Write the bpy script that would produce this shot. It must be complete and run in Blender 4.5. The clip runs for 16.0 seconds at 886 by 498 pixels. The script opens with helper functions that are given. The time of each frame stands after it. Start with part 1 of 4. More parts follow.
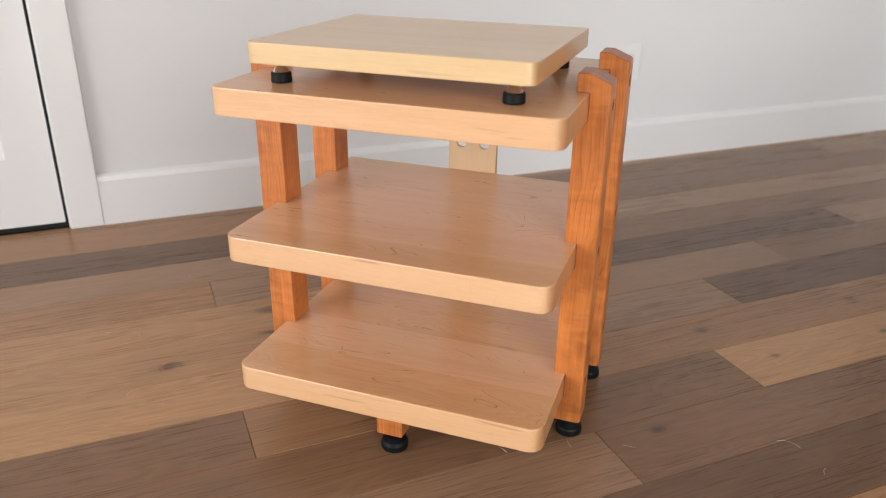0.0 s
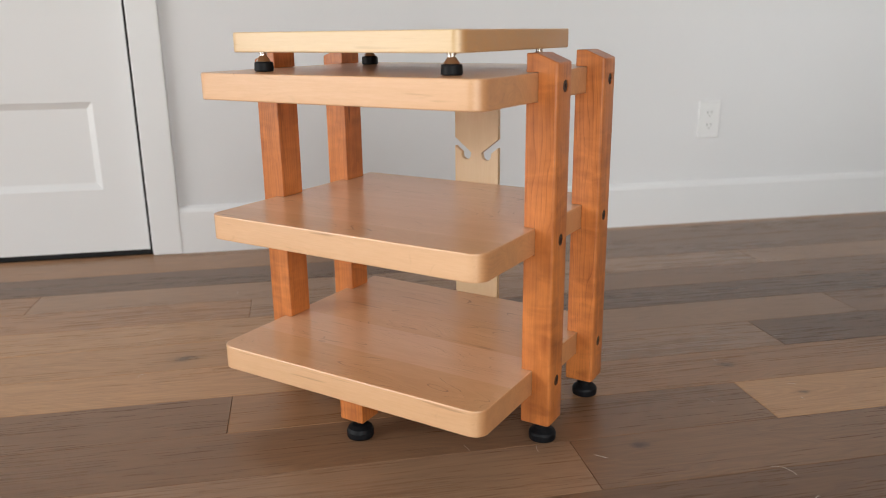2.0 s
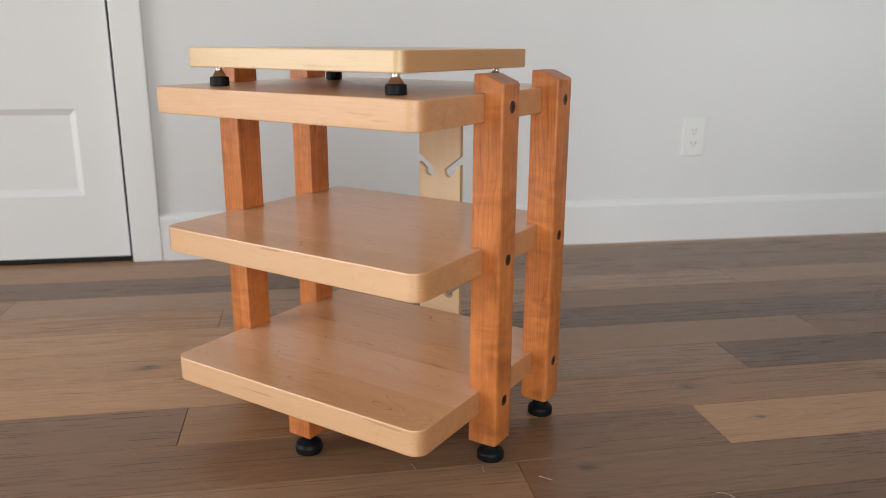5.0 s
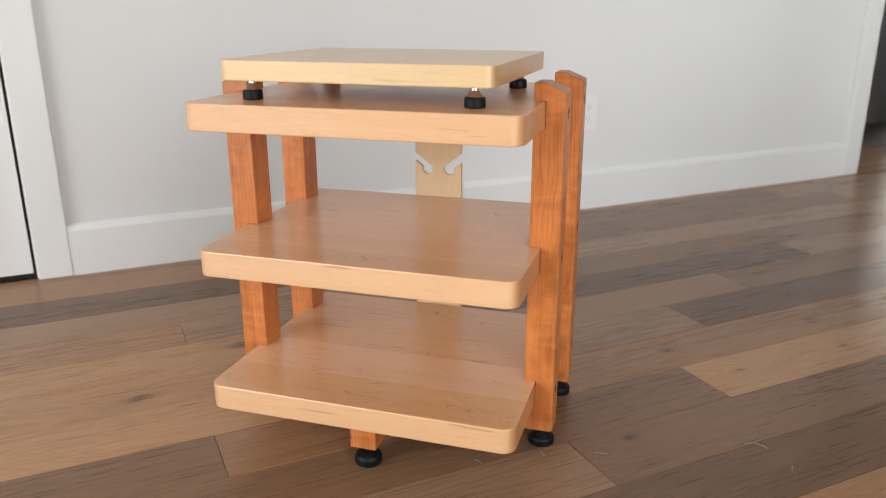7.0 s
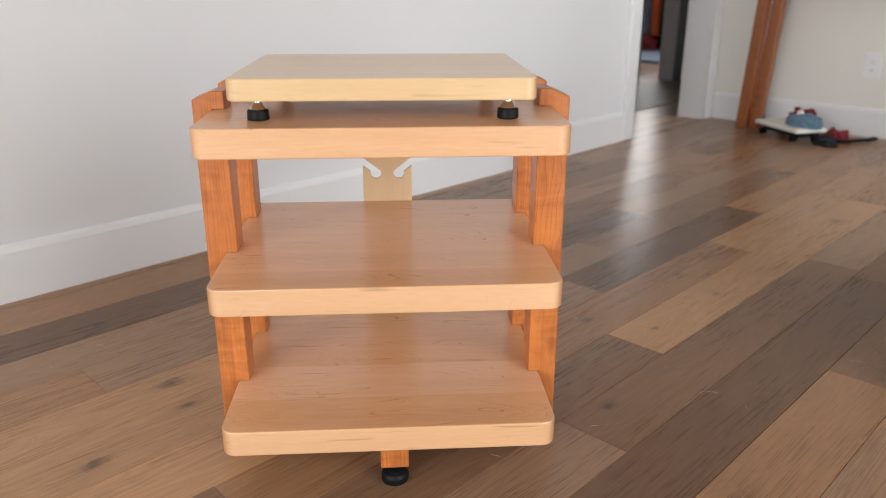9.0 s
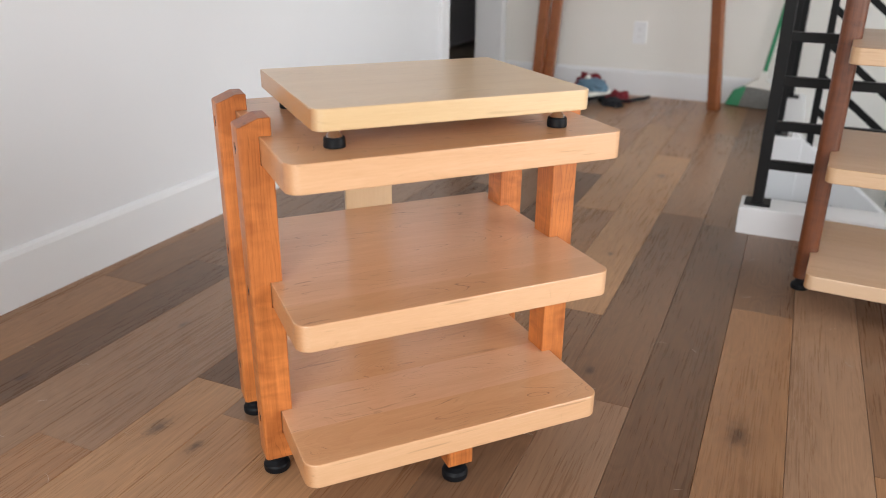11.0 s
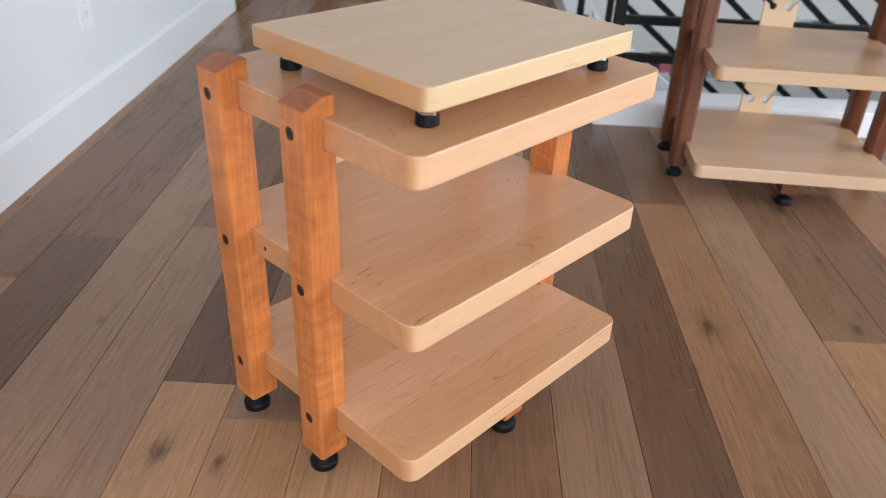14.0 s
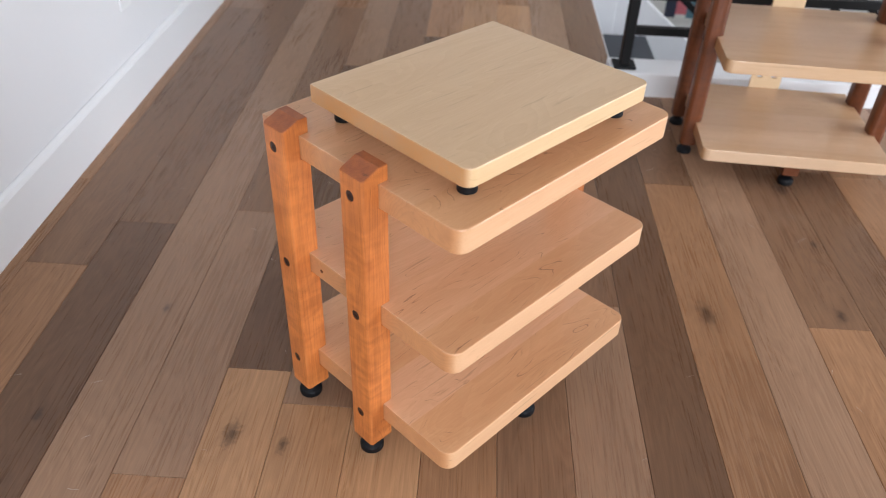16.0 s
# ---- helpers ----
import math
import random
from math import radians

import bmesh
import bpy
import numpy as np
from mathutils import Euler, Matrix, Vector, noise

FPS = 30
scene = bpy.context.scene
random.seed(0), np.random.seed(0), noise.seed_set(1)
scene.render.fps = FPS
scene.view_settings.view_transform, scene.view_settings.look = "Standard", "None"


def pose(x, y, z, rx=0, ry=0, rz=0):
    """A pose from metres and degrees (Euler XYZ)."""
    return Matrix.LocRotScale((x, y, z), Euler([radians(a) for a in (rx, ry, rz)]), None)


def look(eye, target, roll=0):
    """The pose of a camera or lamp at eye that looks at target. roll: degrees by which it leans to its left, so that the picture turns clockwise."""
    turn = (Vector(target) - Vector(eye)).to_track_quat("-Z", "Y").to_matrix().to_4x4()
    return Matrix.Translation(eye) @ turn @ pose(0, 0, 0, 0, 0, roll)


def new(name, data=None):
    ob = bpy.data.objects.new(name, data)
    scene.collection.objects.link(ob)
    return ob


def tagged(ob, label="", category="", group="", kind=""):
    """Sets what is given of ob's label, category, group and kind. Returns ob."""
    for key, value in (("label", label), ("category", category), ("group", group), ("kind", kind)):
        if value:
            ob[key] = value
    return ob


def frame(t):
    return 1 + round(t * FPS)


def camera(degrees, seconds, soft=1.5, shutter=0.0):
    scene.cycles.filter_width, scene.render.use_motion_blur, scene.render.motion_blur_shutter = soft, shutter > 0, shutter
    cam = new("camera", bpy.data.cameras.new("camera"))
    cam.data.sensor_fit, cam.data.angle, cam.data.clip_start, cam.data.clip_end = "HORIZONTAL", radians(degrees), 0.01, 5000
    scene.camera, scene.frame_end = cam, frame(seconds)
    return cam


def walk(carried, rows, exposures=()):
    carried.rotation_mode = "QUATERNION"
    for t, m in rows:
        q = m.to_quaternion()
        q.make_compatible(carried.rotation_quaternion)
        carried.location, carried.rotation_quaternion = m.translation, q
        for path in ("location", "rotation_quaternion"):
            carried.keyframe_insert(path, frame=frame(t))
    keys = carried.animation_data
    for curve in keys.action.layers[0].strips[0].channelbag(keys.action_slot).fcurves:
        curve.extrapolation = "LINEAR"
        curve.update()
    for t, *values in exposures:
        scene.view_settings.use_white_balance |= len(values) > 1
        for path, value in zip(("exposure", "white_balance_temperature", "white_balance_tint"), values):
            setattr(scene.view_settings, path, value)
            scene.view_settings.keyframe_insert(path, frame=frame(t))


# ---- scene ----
cam = camera(59.8, 16.0, soft=1.0)
# the lens is focused on the rack, so the far end of the room goes a little soft
cam.data.dof.use_dof = True
cam.data.dof.focus_distance = 1.25
cam.data.dof.aperture_fstop = 4.0
PATH = [
    (0, (0.408, -1.048, 0.766), (-0.201, 0.681, -0.034), 0.7),
    (0.5, (0.484, -1.024, 0.732), (-0.264, 0.663, -0.04), 0.1),
    (1, (0.562, -1.022, 0.686), (-0.297, 0.649, 0.0), -0.1),
    (1.5, (0.63, -1.013, 0.641), (-0.304, 0.651, 0.04), -0.5),
    (2, (0.69, -0.998, 0.604), (-0.314, 0.645, 0.063), -0.7),
    (2.5, (0.726, -0.977, 0.569), (-0.34, 0.642, 0.075), -0.6),
    (3, (0.762, -0.957, 0.559), (-0.358, 0.631, 0.086), -0.3),
    (3.5, (0.797, -0.938, 0.564), (-0.352, 0.629, 0.092), 0.2),
    (4, (0.817, -0.924, 0.563), (-0.33, 0.646, 0.092), 0.5),
    (4.5, (0.807, -0.924, 0.578), (-0.307, 0.667, 0.102), 0.3),
    (4.7, (0.794, -0.93, 0.596), (-0.29, 0.675, 0.096), 0.3),
    (6.8, (0.464, -1.101, 0.67), (-0.142, 0.71, 0.078), -0.3),
    (7, (0.433, -1.112, 0.68), (-0.127, 0.71, 0.075), -0.1),
    (7.5, (0.349, -1.164, 0.693), (-0.11, 0.681, 0.072), -0.0),
    (8, (0.262, -1.171, 0.709), (-0.118, 0.685, 0.068), 0.2),
    (8.5, (0.13, -1.156, 0.724), (0.012, 0.727, 0.062), 0.4),
    (9, (0.022, -1.148, 0.729), (0.144, 0.733, 0.062), 0.1),
    (9.2, (-0.022, -1.155, 0.732), (0.182, 0.719, 0.063), 0.2),
    (11.3, (-0.468, -1.019, 0.805), (0.338, 0.639, 0.03), 0.7),
    (11.5, (-0.496, -0.987, 0.805), (0.336, 0.649, 0.01), 0.8),
    (12, (-0.549, -0.924, 0.805), (0.335, 0.663, -0.031), 0.8),
    (12.5, (-0.581, -0.866, 0.827), (0.411, 0.621, -0.069), 0.8),
    (13, (-0.653, -0.808, 0.842), (0.468, 0.545, -0.113), 1.0),
    (13.5, (-0.707, -0.752, 0.864), (0.502, 0.491, -0.133), 1.6),
    (14, (-0.736, -0.706, 0.872), (0.517, 0.478, -0.142), 2.4),
    (14.5, (-0.754, -0.692, 0.914), (0.501, 0.464, -0.129), 3.2),
    (15, (-0.767, -0.7, 0.989), (0.459, 0.431, -0.114), 3.8),
    (15.5, (-0.785, -0.703, 1.049), (0.4, 0.41, -0.115), 3.1),
    (16, (-0.797, -0.703, 1.105), (0.351, 0.404, -0.102), 2.2),
]
EXPOSURES = [(0.0, -0.29, 6500, 9), (1.0, -0.43, 6450, 8), (2.0, -0.51, 6450, 7), (3.5, -0.68, 6350, 6), (4.5, -0.64, 6350, 6), (7.0, -0.34, 6400, 6), (8.0, -0.36, 6400, 8),
             (9.0, -0.29, 6400, 9), (12.0, -0.22, 6200, 9), (14.0, -0.16, 5750, 7), (14.5, -0.12, 5600, 7), (16.0, -0.07, 5900, 10)]
walk(cam, [(t, look(eye, target, roll)) for t, eye, target, roll in PATH], EXPOSURES)

# ---- world, sun, large lights ----
world = bpy.data.worlds.new("sky")
scene.world = world
world.use_nodes = True
wn = world.node_tree
sky = wn.nodes.new("ShaderNodeTexSky")
sky.sky_type = "NISHITA"
sky.sun_disc = False
sky.sun_elevation, sky.sun_rotation = radians(40), radians(120)
wn.links.new(sky.outputs[0], wn.nodes["Background"].inputs[0])
wn.nodes["Background"].inputs[1].default_value = 0.1

# the room's own axes: x runs along the long wall, y out through it, so the room lies at y < 0
ROOM = pose(-1.0645, 0.4524, 0, 0, 0, 42.07)


def area_lamp(name, m, w, h, watts, colour, spread=180):
    data = bpy.data.lights.new(name, "AREA")
    data.shape, data.size, data.size_y, data.energy, data.color = "RECTANGLE", w, h, watts, colour
    data.spread = radians(spread)
    ob = new(name, data)
    ob.matrix_world = m
    return ob


# daylight in unseen openings: side window, bedroom window, and added fill windows (wide, stairwell)
area_lamp("window_fill_a", ROOM @ look((0.6, -3.97, 1.12), (1.6, -1, 0.6)), 2.1, 1.9, 41, (1.0, 0.98, 0.96), 125)
area_lamp("window_light_b", ROOM @ look((-2.97, -1.9, 1.3), (0.3, -1.5, 0.3)), 2.3, 1.9, 80, (1.0, 0.98, 0.96), 140)
# unseen stairwell source, added and narrowed to brighten the long wall's far end
area_lamp("wall_end_fill", ROOM @ look((2.9, -4.98, 1.25), (3.05, 0.0, 0.9)), 1.4, 2.0, 16, (0.97, 0.99, 1.0), 70)
# fill lamp added under the closed ceiling to brighten the stairwell's end wall
area_lamp("stairwell_fill", ROOM @ look((2.05, -2.7, 2.56), (3.82, -2.7, -0.1)), 0.9, 1.5, 11, (1.0, 0.99, 0.98), 95)
area_lamp("window_light_d", ROOM @ look((7.44, 2.0, 1.45), (3.7, 1.4, 0.6)), 1.5, 1.2, 50, (1.0, 0.97, 0.94))


# ---- materials ----
def mat(name):
    m = bpy.data.materials.new(name)
    m.use_nodes = True
    return m, m.node_tree.nodes, m.node_tree.links, m.node_tree.nodes["Principled BSDF"]


def nd(nodes, kind, **values):
    n = nodes.new(kind)
    for k, v in values.items():
        n.inputs[k].default_value = v
    return n


def ramp(nodes, stops):
    r = nodes.new("ShaderNodeValToRGB")
    e = r.color_ramp.elements
    while len(e) < len(stops):
        e.new(0.5)
    for x, (p, c) in zip(e, stops):
        x.position, x.color = p, (*c, 1)
    return r


def math_node(nodes, links, op, a, b=None):
    n = nodes.new("ShaderNodeMath")
    n.operation = op
    for i, v in enumerate((a, b)):
        if v is None:
            continue
        if isinstance(v, (int, float)):
            n.inputs[i].default_value = v
        else:
            links.new(v, n.inputs[i])
    return n.outputs[0]


def mixer(nodes, links, kind, fac, a, b):
    n = nodes.new("ShaderNodeMix")
    n.data_type, n.blend_type = "RGBA", kind
    for i, v in ((0, fac), (6, a), (7, b)):
        if isinstance(v, (int, float)):
            n.inputs[i].default_value = v
        elif isinstance(v, tuple):
            n.inputs[i].default_value = (*v, 1)
        else:
            links.new(v, n.inputs[i])
    return n.outputs[2]


def wood_coords(nodes, links, stretch):
    """Object coordinates, moved by the object's own random number and stretched along the grain."""
    tc = nodes.new("ShaderNodeTexCoord")
    info = nodes.new("ShaderNodeObjectInfo")
    far = nd(nodes, "ShaderNodeVectorMath")
    far.operation = "MULTIPLY_ADD"
    links.new(info.outputs["Random"], far.inputs[0])
    far.inputs[1].default_value = (7.3, 13.1, 5.7)
    links.new(tc.outputs["Object"], far.inputs[2])
    mp = nd(nodes, "ShaderNodeMapping", Scale=stretch)
    links.new(far.outputs[0], mp.inputs[0])
    return tc, info, far.outputs[0], mp.outputs[0]


def noise_of(nodes, links, vec, scale, detail=4.0, rough=0.55, distort=0.0):
    n = nd(nodes, "ShaderNodeTexNoise", Scale=scale, Detail=detail, Roughness=rough, Distortion=distort)
    links.new(vec, n.inputs["Vector"])
    return n.outputs["Fac"]


def bump_to(nodes, links, bsdf, height, strength, distance):
    b = nd(nodes, "ShaderNodeBump", Strength=strength, Distance=distance)
    links.new(height, b.inputs["Height"])
    links.new(b.outputs[0], bsdf.inputs["Normal"])


def maple(name, light, dark, stave=0.105, figure=1.0, streaks=1.0, soak=(0.78, 0.62, 0.46), edge=(1.05, 1.13, 1.25)):
    """Edge-glued maple with the grain along x: fine fibres, staves, cathedral lines, mineral streaks, darker end grain."""
    m, n, k, b = mat(name)
    tc, info, raw, vec = wood_coords(n, k, (0.9, 14, 14))
    fine = noise_of(n, k, vec, 34, 6, 0.68)
    broad = noise_of(n, k, vec, 2.2, 3, 0.5, 0.3)
    base = ramp(n, [(0.28, dark), (0.75, light)])
    k.new(math_node(n, k, "ADD", math_node(n, k, "MULTIPLY", fine, 0.5), math_node(n, k, "MULTIPLY", broad, 0.5)), base.inputs[0])
    sep = n.new("ShaderNodeSeparateXYZ")
    k.new(raw, sep.inputs[0])
    cell = math_node(n, k, "FLOOR", math_node(n, k, "DIVIDE", sep.outputs[1], stave))
    white = n.new("ShaderNodeTexWhiteNoise")
    white.noise_dimensions = "1D"
    k.new(cell, white.inputs["W"])
    tone = nd(n, "ShaderNodeHueSaturation")
    k.new(math_node(n, k, "ADD", math_node(n, k, "MULTIPLY", white.outputs[0], 0.10), 0.94), tone.inputs["Value"])
    k.new(math_node(n, k, "ADD", math_node(n, k, "MULTIPLY", white.outputs[0], -0.12), 1.07), tone.inputs["Saturation"])
    k.new(base.outputs[0], tone.inputs["Color"])
    # each stave has a figure of its own: the pattern jumps from stave to stave
    jump = nd(n, "ShaderNodeVectorMath")
    jump.operation = "MULTIPLY_ADD"
    k.new(white.outputs[0], jump.inputs[0])
    jump.inputs[1].default_value = (3.1, 0.0, 9.7)
    k.new(raw, jump.inputs[2])
    # cathedral lines: wavering contour lines of a slow noise, where a second noise lets them through
    wv = nd(n, "ShaderNodeMapping", Scale=(1.7, 8, 3))
    k.new(jump.outputs[0], wv.inputs[0])
    slow = noise_of(n, k, wv.outputs[0], 1.5, 2, 0.4, 0.7)
    mv = nd(n, "ShaderNodeMapping", Scale=(22, 48, 48))
    k.new(raw, mv.inputs[0])
    waver = math_node(n, k, "MULTIPLY", math_node(n, k, "SUBTRACT", noise_of(n, k, mv.outputs[0], 1.6, 2, 0.5), 0.5), 0.017)
    level = math_node(n, k, "MULTIPLY", math_node(n, k, "ADD", slow, waver), 21)
    line = math_node(n, k, "ABSOLUTE", math_node(n, k, "SUBTRACT", math_node(n, k, "FRACT", level), 0.5))
    thin = ramp(n, [(0.006, (1, 1, 1)), (0.032, (0, 0, 0))])
    k.new(line, thin.inputs[0])
    gate = ramp(n, [(0.50, (0, 0, 0)), (0.565, (1, 1, 1))])
    gv = nd(n, "ShaderNodeMapping", Scale=(13, 30, 30))
    k.new(jump.outputs[0], gv.inputs[0])
    k.new(math_node(n, k, "ADD", math_node(n, k, "MULTIPLY", noise_of(n, k, wv.outputs[0], 2.6, 3, 0.6), 0.5), math_node(n, k, "MULTIPLY", noise_of(n, k, gv.outputs[0], 1.4, 2, 0.5), 0.5)), gate.inputs[0])
    mask = mixer(n, k, "MULTIPLY", 1.0, thin.outputs[0], gate.outputs[0])
    up = n.new("ShaderNodeSeparateXYZ")
    k.new(tc.outputs["Normal"], up.inputs[0])
    mask = math_node(n, k, "MULTIPLY", mask, math_node(n, k, "ADD", math_node(n, k, "MULTIPLY", math_node(n, k, "ABSOLUTE", up.outputs[2]), 0.85), 0.15))
    # broad soft bands between the growth lines
    c0 = mixer(n, k, "MULTIPLY", math_node(n, k, "MULTIPLY", math_node(n, k, "FRACT", level), math_node(n, k, "MULTIPLY", math_node(n, k, "ABSOLUTE", up.outputs[2]), 0.15)), tone.outputs[0], (0.72, 0.60, 0.50))
    # short dark mineral streaks
    sv = nd(n, "ShaderNodeMapping", Scale=(4.5, 72, 72))
    k.new(raw, sv.inputs[0])
    streak = ramp(n, [(0.665, (0, 0, 0)), (0.74, (1, 1, 1))])
    k.new(noise_of(n, k, sv.outputs[0], 1.6, 2, 0.5, 0.5), streak.inputs[0])
    # tint of the long edges: extra light on the shelf fronts is put into the colour
    pale = ramp(n, [(0.6, (0, 0, 0)), (0.95, (1, 1, 1))])
    k.new(math_node(n, k, "ABSOLUTE", up.outputs[1]), pale.inputs[0])
    c0 = mixer(n, k, "MULTIPLY", pale.outputs[0], c0, edge)
    c1 = mixer(n, k, "MIX", math_node(n, k, "MULTIPLY", mask, 0.75 * figure), c0, (0.25, 0.10, 0.042))
    c2 = mixer(n, k, "MIX", math_node(n, k, "MULTIPLY", streak.outputs[0], 0.38 * streaks), c1, (0.25, 0.11, 0.05))
    # end grain: fine curved growth rings, darker and redder than the faces
    nrm = n.new("ShaderNodeSeparateXYZ")
    k.new(tc.outputs["Normal"], nrm.inputs[0])
    ev = nd(n, "ShaderNodeMapping", Scale=(0.0, 7, 11))
    k.new(jump.outputs[0], ev.inputs[0])
    rings = math_node(n, k, "POWER", math_node(n, k, "FRACT", math_node(n, k, "MULTIPLY", noise_of(n, k, ev.outputs[0], 1.1, 1, 0.4, 0.25), 55)), 3.0)
    blot = noise_of(n, k, raw, 46, 4, 0.65)
    end = ramp(n, [(0.20, tuple(v * f for v, f in zip(dark, (0.70, 0.60, 0.52)))), (0.75, tuple(v * f for v, f in zip(light, soak)))])
    k.new(math_node(n, k, "SUBTRACT", math_node(n, k, "ADD", math_node(n, k, "MULTIPLY", blot, 0.75), 0.16), math_node(n, k, "MULTIPLY", rings, 0.21)), end.inputs[0])
    ends = ramp(n, [(0.55, (0, 0, 0)), (0.95, (1, 1, 1))])
    k.new(math_node(n, k, "ABSOLUTE", nrm.outputs[0]), ends.inputs[0])
    k.new(mixer(n, k, "MIX", ends.outputs[0], c2, end.outputs[0]), b.inputs["Base Color"])
    rr = ramp(n, [(0.3, (0.29,) * 3), (0.7, (0.38,) * 3)])
    k.new(fine, rr.inputs[0])
    k.new(rr.outputs[0], b.inputs["Roughness"])
    b.inputs["Coat Weight"].default_value = 0.4
    b.inputs["Coat Roughness"].default_value = 0.2
    bump_to(n, k, b, fine, 0.12, 0.0006)
    return m


def cherry(name, light, dark, rough=0.36, coat=0.3):
    """Cherry with the grain along z and a cross-grain curl."""
    m, n, k, b = mat(name)
    tc, info, raw, vec = wood_coords(n, k, (26, 26, 1.1))
    fine = noise_of(n, k, vec, 5, 6, 0.62, 0.5)
    hv = nd(n, "ShaderNodeMapping", Scale=(520, 520, 9))
    k.new(raw, hv.inputs[0])
    hair = noise_of(n, k, hv.outputs[0], 1.3, 3, 0.6)
    # growth lines: thin, nearly straight layers a few millimetres apart that waver and fade along the post
    wv = nd(n, "ShaderNodeMapping", Scale=(14, 14, 2.2))
    k.new(raw, wv.inputs[0])
    waver = noise_of(n, k, wv.outputs[0], 1.5, 2, 0.45, 0.2)
    lay = n.new("ShaderNodeVectorMath")
    lay.operation = "DOT_PRODUCT"
    k.new(raw, lay.inputs[0])
    lay.inputs[1].default_value = (150, 190, 2.5)
    saw = math_node(n, k, "FRACT", math_node(n, k, "ADD", lay.outputs["Value"], math_node(n, k, "MULTIPLY", waver, 9.0)))
    fade = ramp(n, [(0.42, (0.1,) * 3), (0.62, (1, 1, 1))])
    k.new(noise_of(n, k, raw, 5, 2, 0.5), fade.inputs[0])
    line = math_node(n, k, "MULTIPLY", math_node(n, k, "POWER", saw, 9.0), fade.outputs[0])
    bv = nd(n, "ShaderNodeMapping", Scale=(20, 20, 9))
    k.new(raw, bv.inputs[0])
    blotch = noise_of(n, k, bv.outputs[0], 1.6, 3, 0.55, 0.8)
    # curl: bands across the grain that come and go
    cv = nd(n, "ShaderNodeMapping", Scale=(9, 9, 26), Rotation=(radians(22), radians(15), 0))
    k.new(raw, cv.inputs[0])
    curl = noise_of(n, k, cv.outputs[0], 1.5, 2, 0.5, 1.0)
    patch = ramp(n, [(0.38, (0.25,) * 3), (0.62, (1, 1, 1))])
    k.new(noise_of(n, k, raw, 8, 2, 0.5), patch.inputs[0])
    wave = math_node(n, k, "ADD", math_node(n, k, "MULTIPLY", math_node(n, k, "SUBTRACT", curl, 0.5), patch.outputs[0]), 0.5)
    mix = math_node(n, k, "ADD", math_node(n, k, "ADD", math_node(n, k, "ADD", math_node(n, k, "MULTIPLY", fine, 0.26), math_node(n, k, "MULTIPLY", blotch, 0.24)), math_node(n, k, "MULTIPLY", wave, 0.42)), math_node(n, k, "SUBTRACT", math_node(n, k, "MULTIPLY", hair, 0.12), math_node(n, k, "MULTIPLY", line, 0.15)))
    col = ramp(n, [(0.33, dark), (0.475, tuple((p + q) / 2 for p, q in zip(light, dark))), (0.61, light)])
    k.new(mix, col.inputs[0])
    pv = nd(n, "ShaderNodeMapping", Scale=(70, 70, 9))
    k.new(raw, pv.inputs[0])
    pits = ramp(n, [(0.715, (0, 0, 0)), (0.765, (1, 1, 1))])
    k.new(noise_of(n, k, pv.outputs[0], 1.4, 2, 0.5), pits.inputs[0])
    face = mixer(n, k, "MIX", math_node(n, k, "MULTIPLY", pits.outputs[0], 0.6), col.outputs[0], tuple(v * 0.3 for v in dark))
    # end grain on the tops soaks up the oil and is darker
    nrm = n.new("ShaderNodeSeparateXYZ")
    k.new(tc.outputs["Normal"], nrm.inputs[0])
    ends = ramp(n, [(0.5, (0, 0, 0)), (0.8, (1, 1, 1))])
    k.new(math_node(n, k, "ABSOLUTE", nrm.outputs[2]), ends.inputs[0])
    soak = mixer(n, k, "MULTIPLY", 1.0, face, (0.66, 0.55, 0.46))
    k.new(mixer(n, k, "MIX", ends.outputs[0], face, soak), b.inputs["Base Color"])
    b.inputs["Roughness"].default_value = rough
    b.inputs["Coat Weight"].default_value = coat
    b.inputs["Coat Roughness"].default_value = 0.22
    bump_to(n, k, b, fine, 0.1, 0.0005)
    return m


# knots of the floor near the rack: along the wall, out from it, half length
KNOTS = [(0.300, 0.641, 0.024), (0.706, 1.572, 0.028), (0.727, 1.868, 0.016), (1.24, 1.888, 0.024), (0.316, 0.284, 0.014),
         (0.620, 0.416, 0.013), (1.494, 1.053, 0.013), (1.443, 1.182, 0.011), (1.094, 1.043, 0.017), (1.162, 1.176, 0.009),
         (0.812, 1.283, 0.012), (0.09, 0.798, 0.022), (2.27, 1.184, 0.02), (0.99, 1.894, 0.012), (0.283, 0.738, 0.014)]


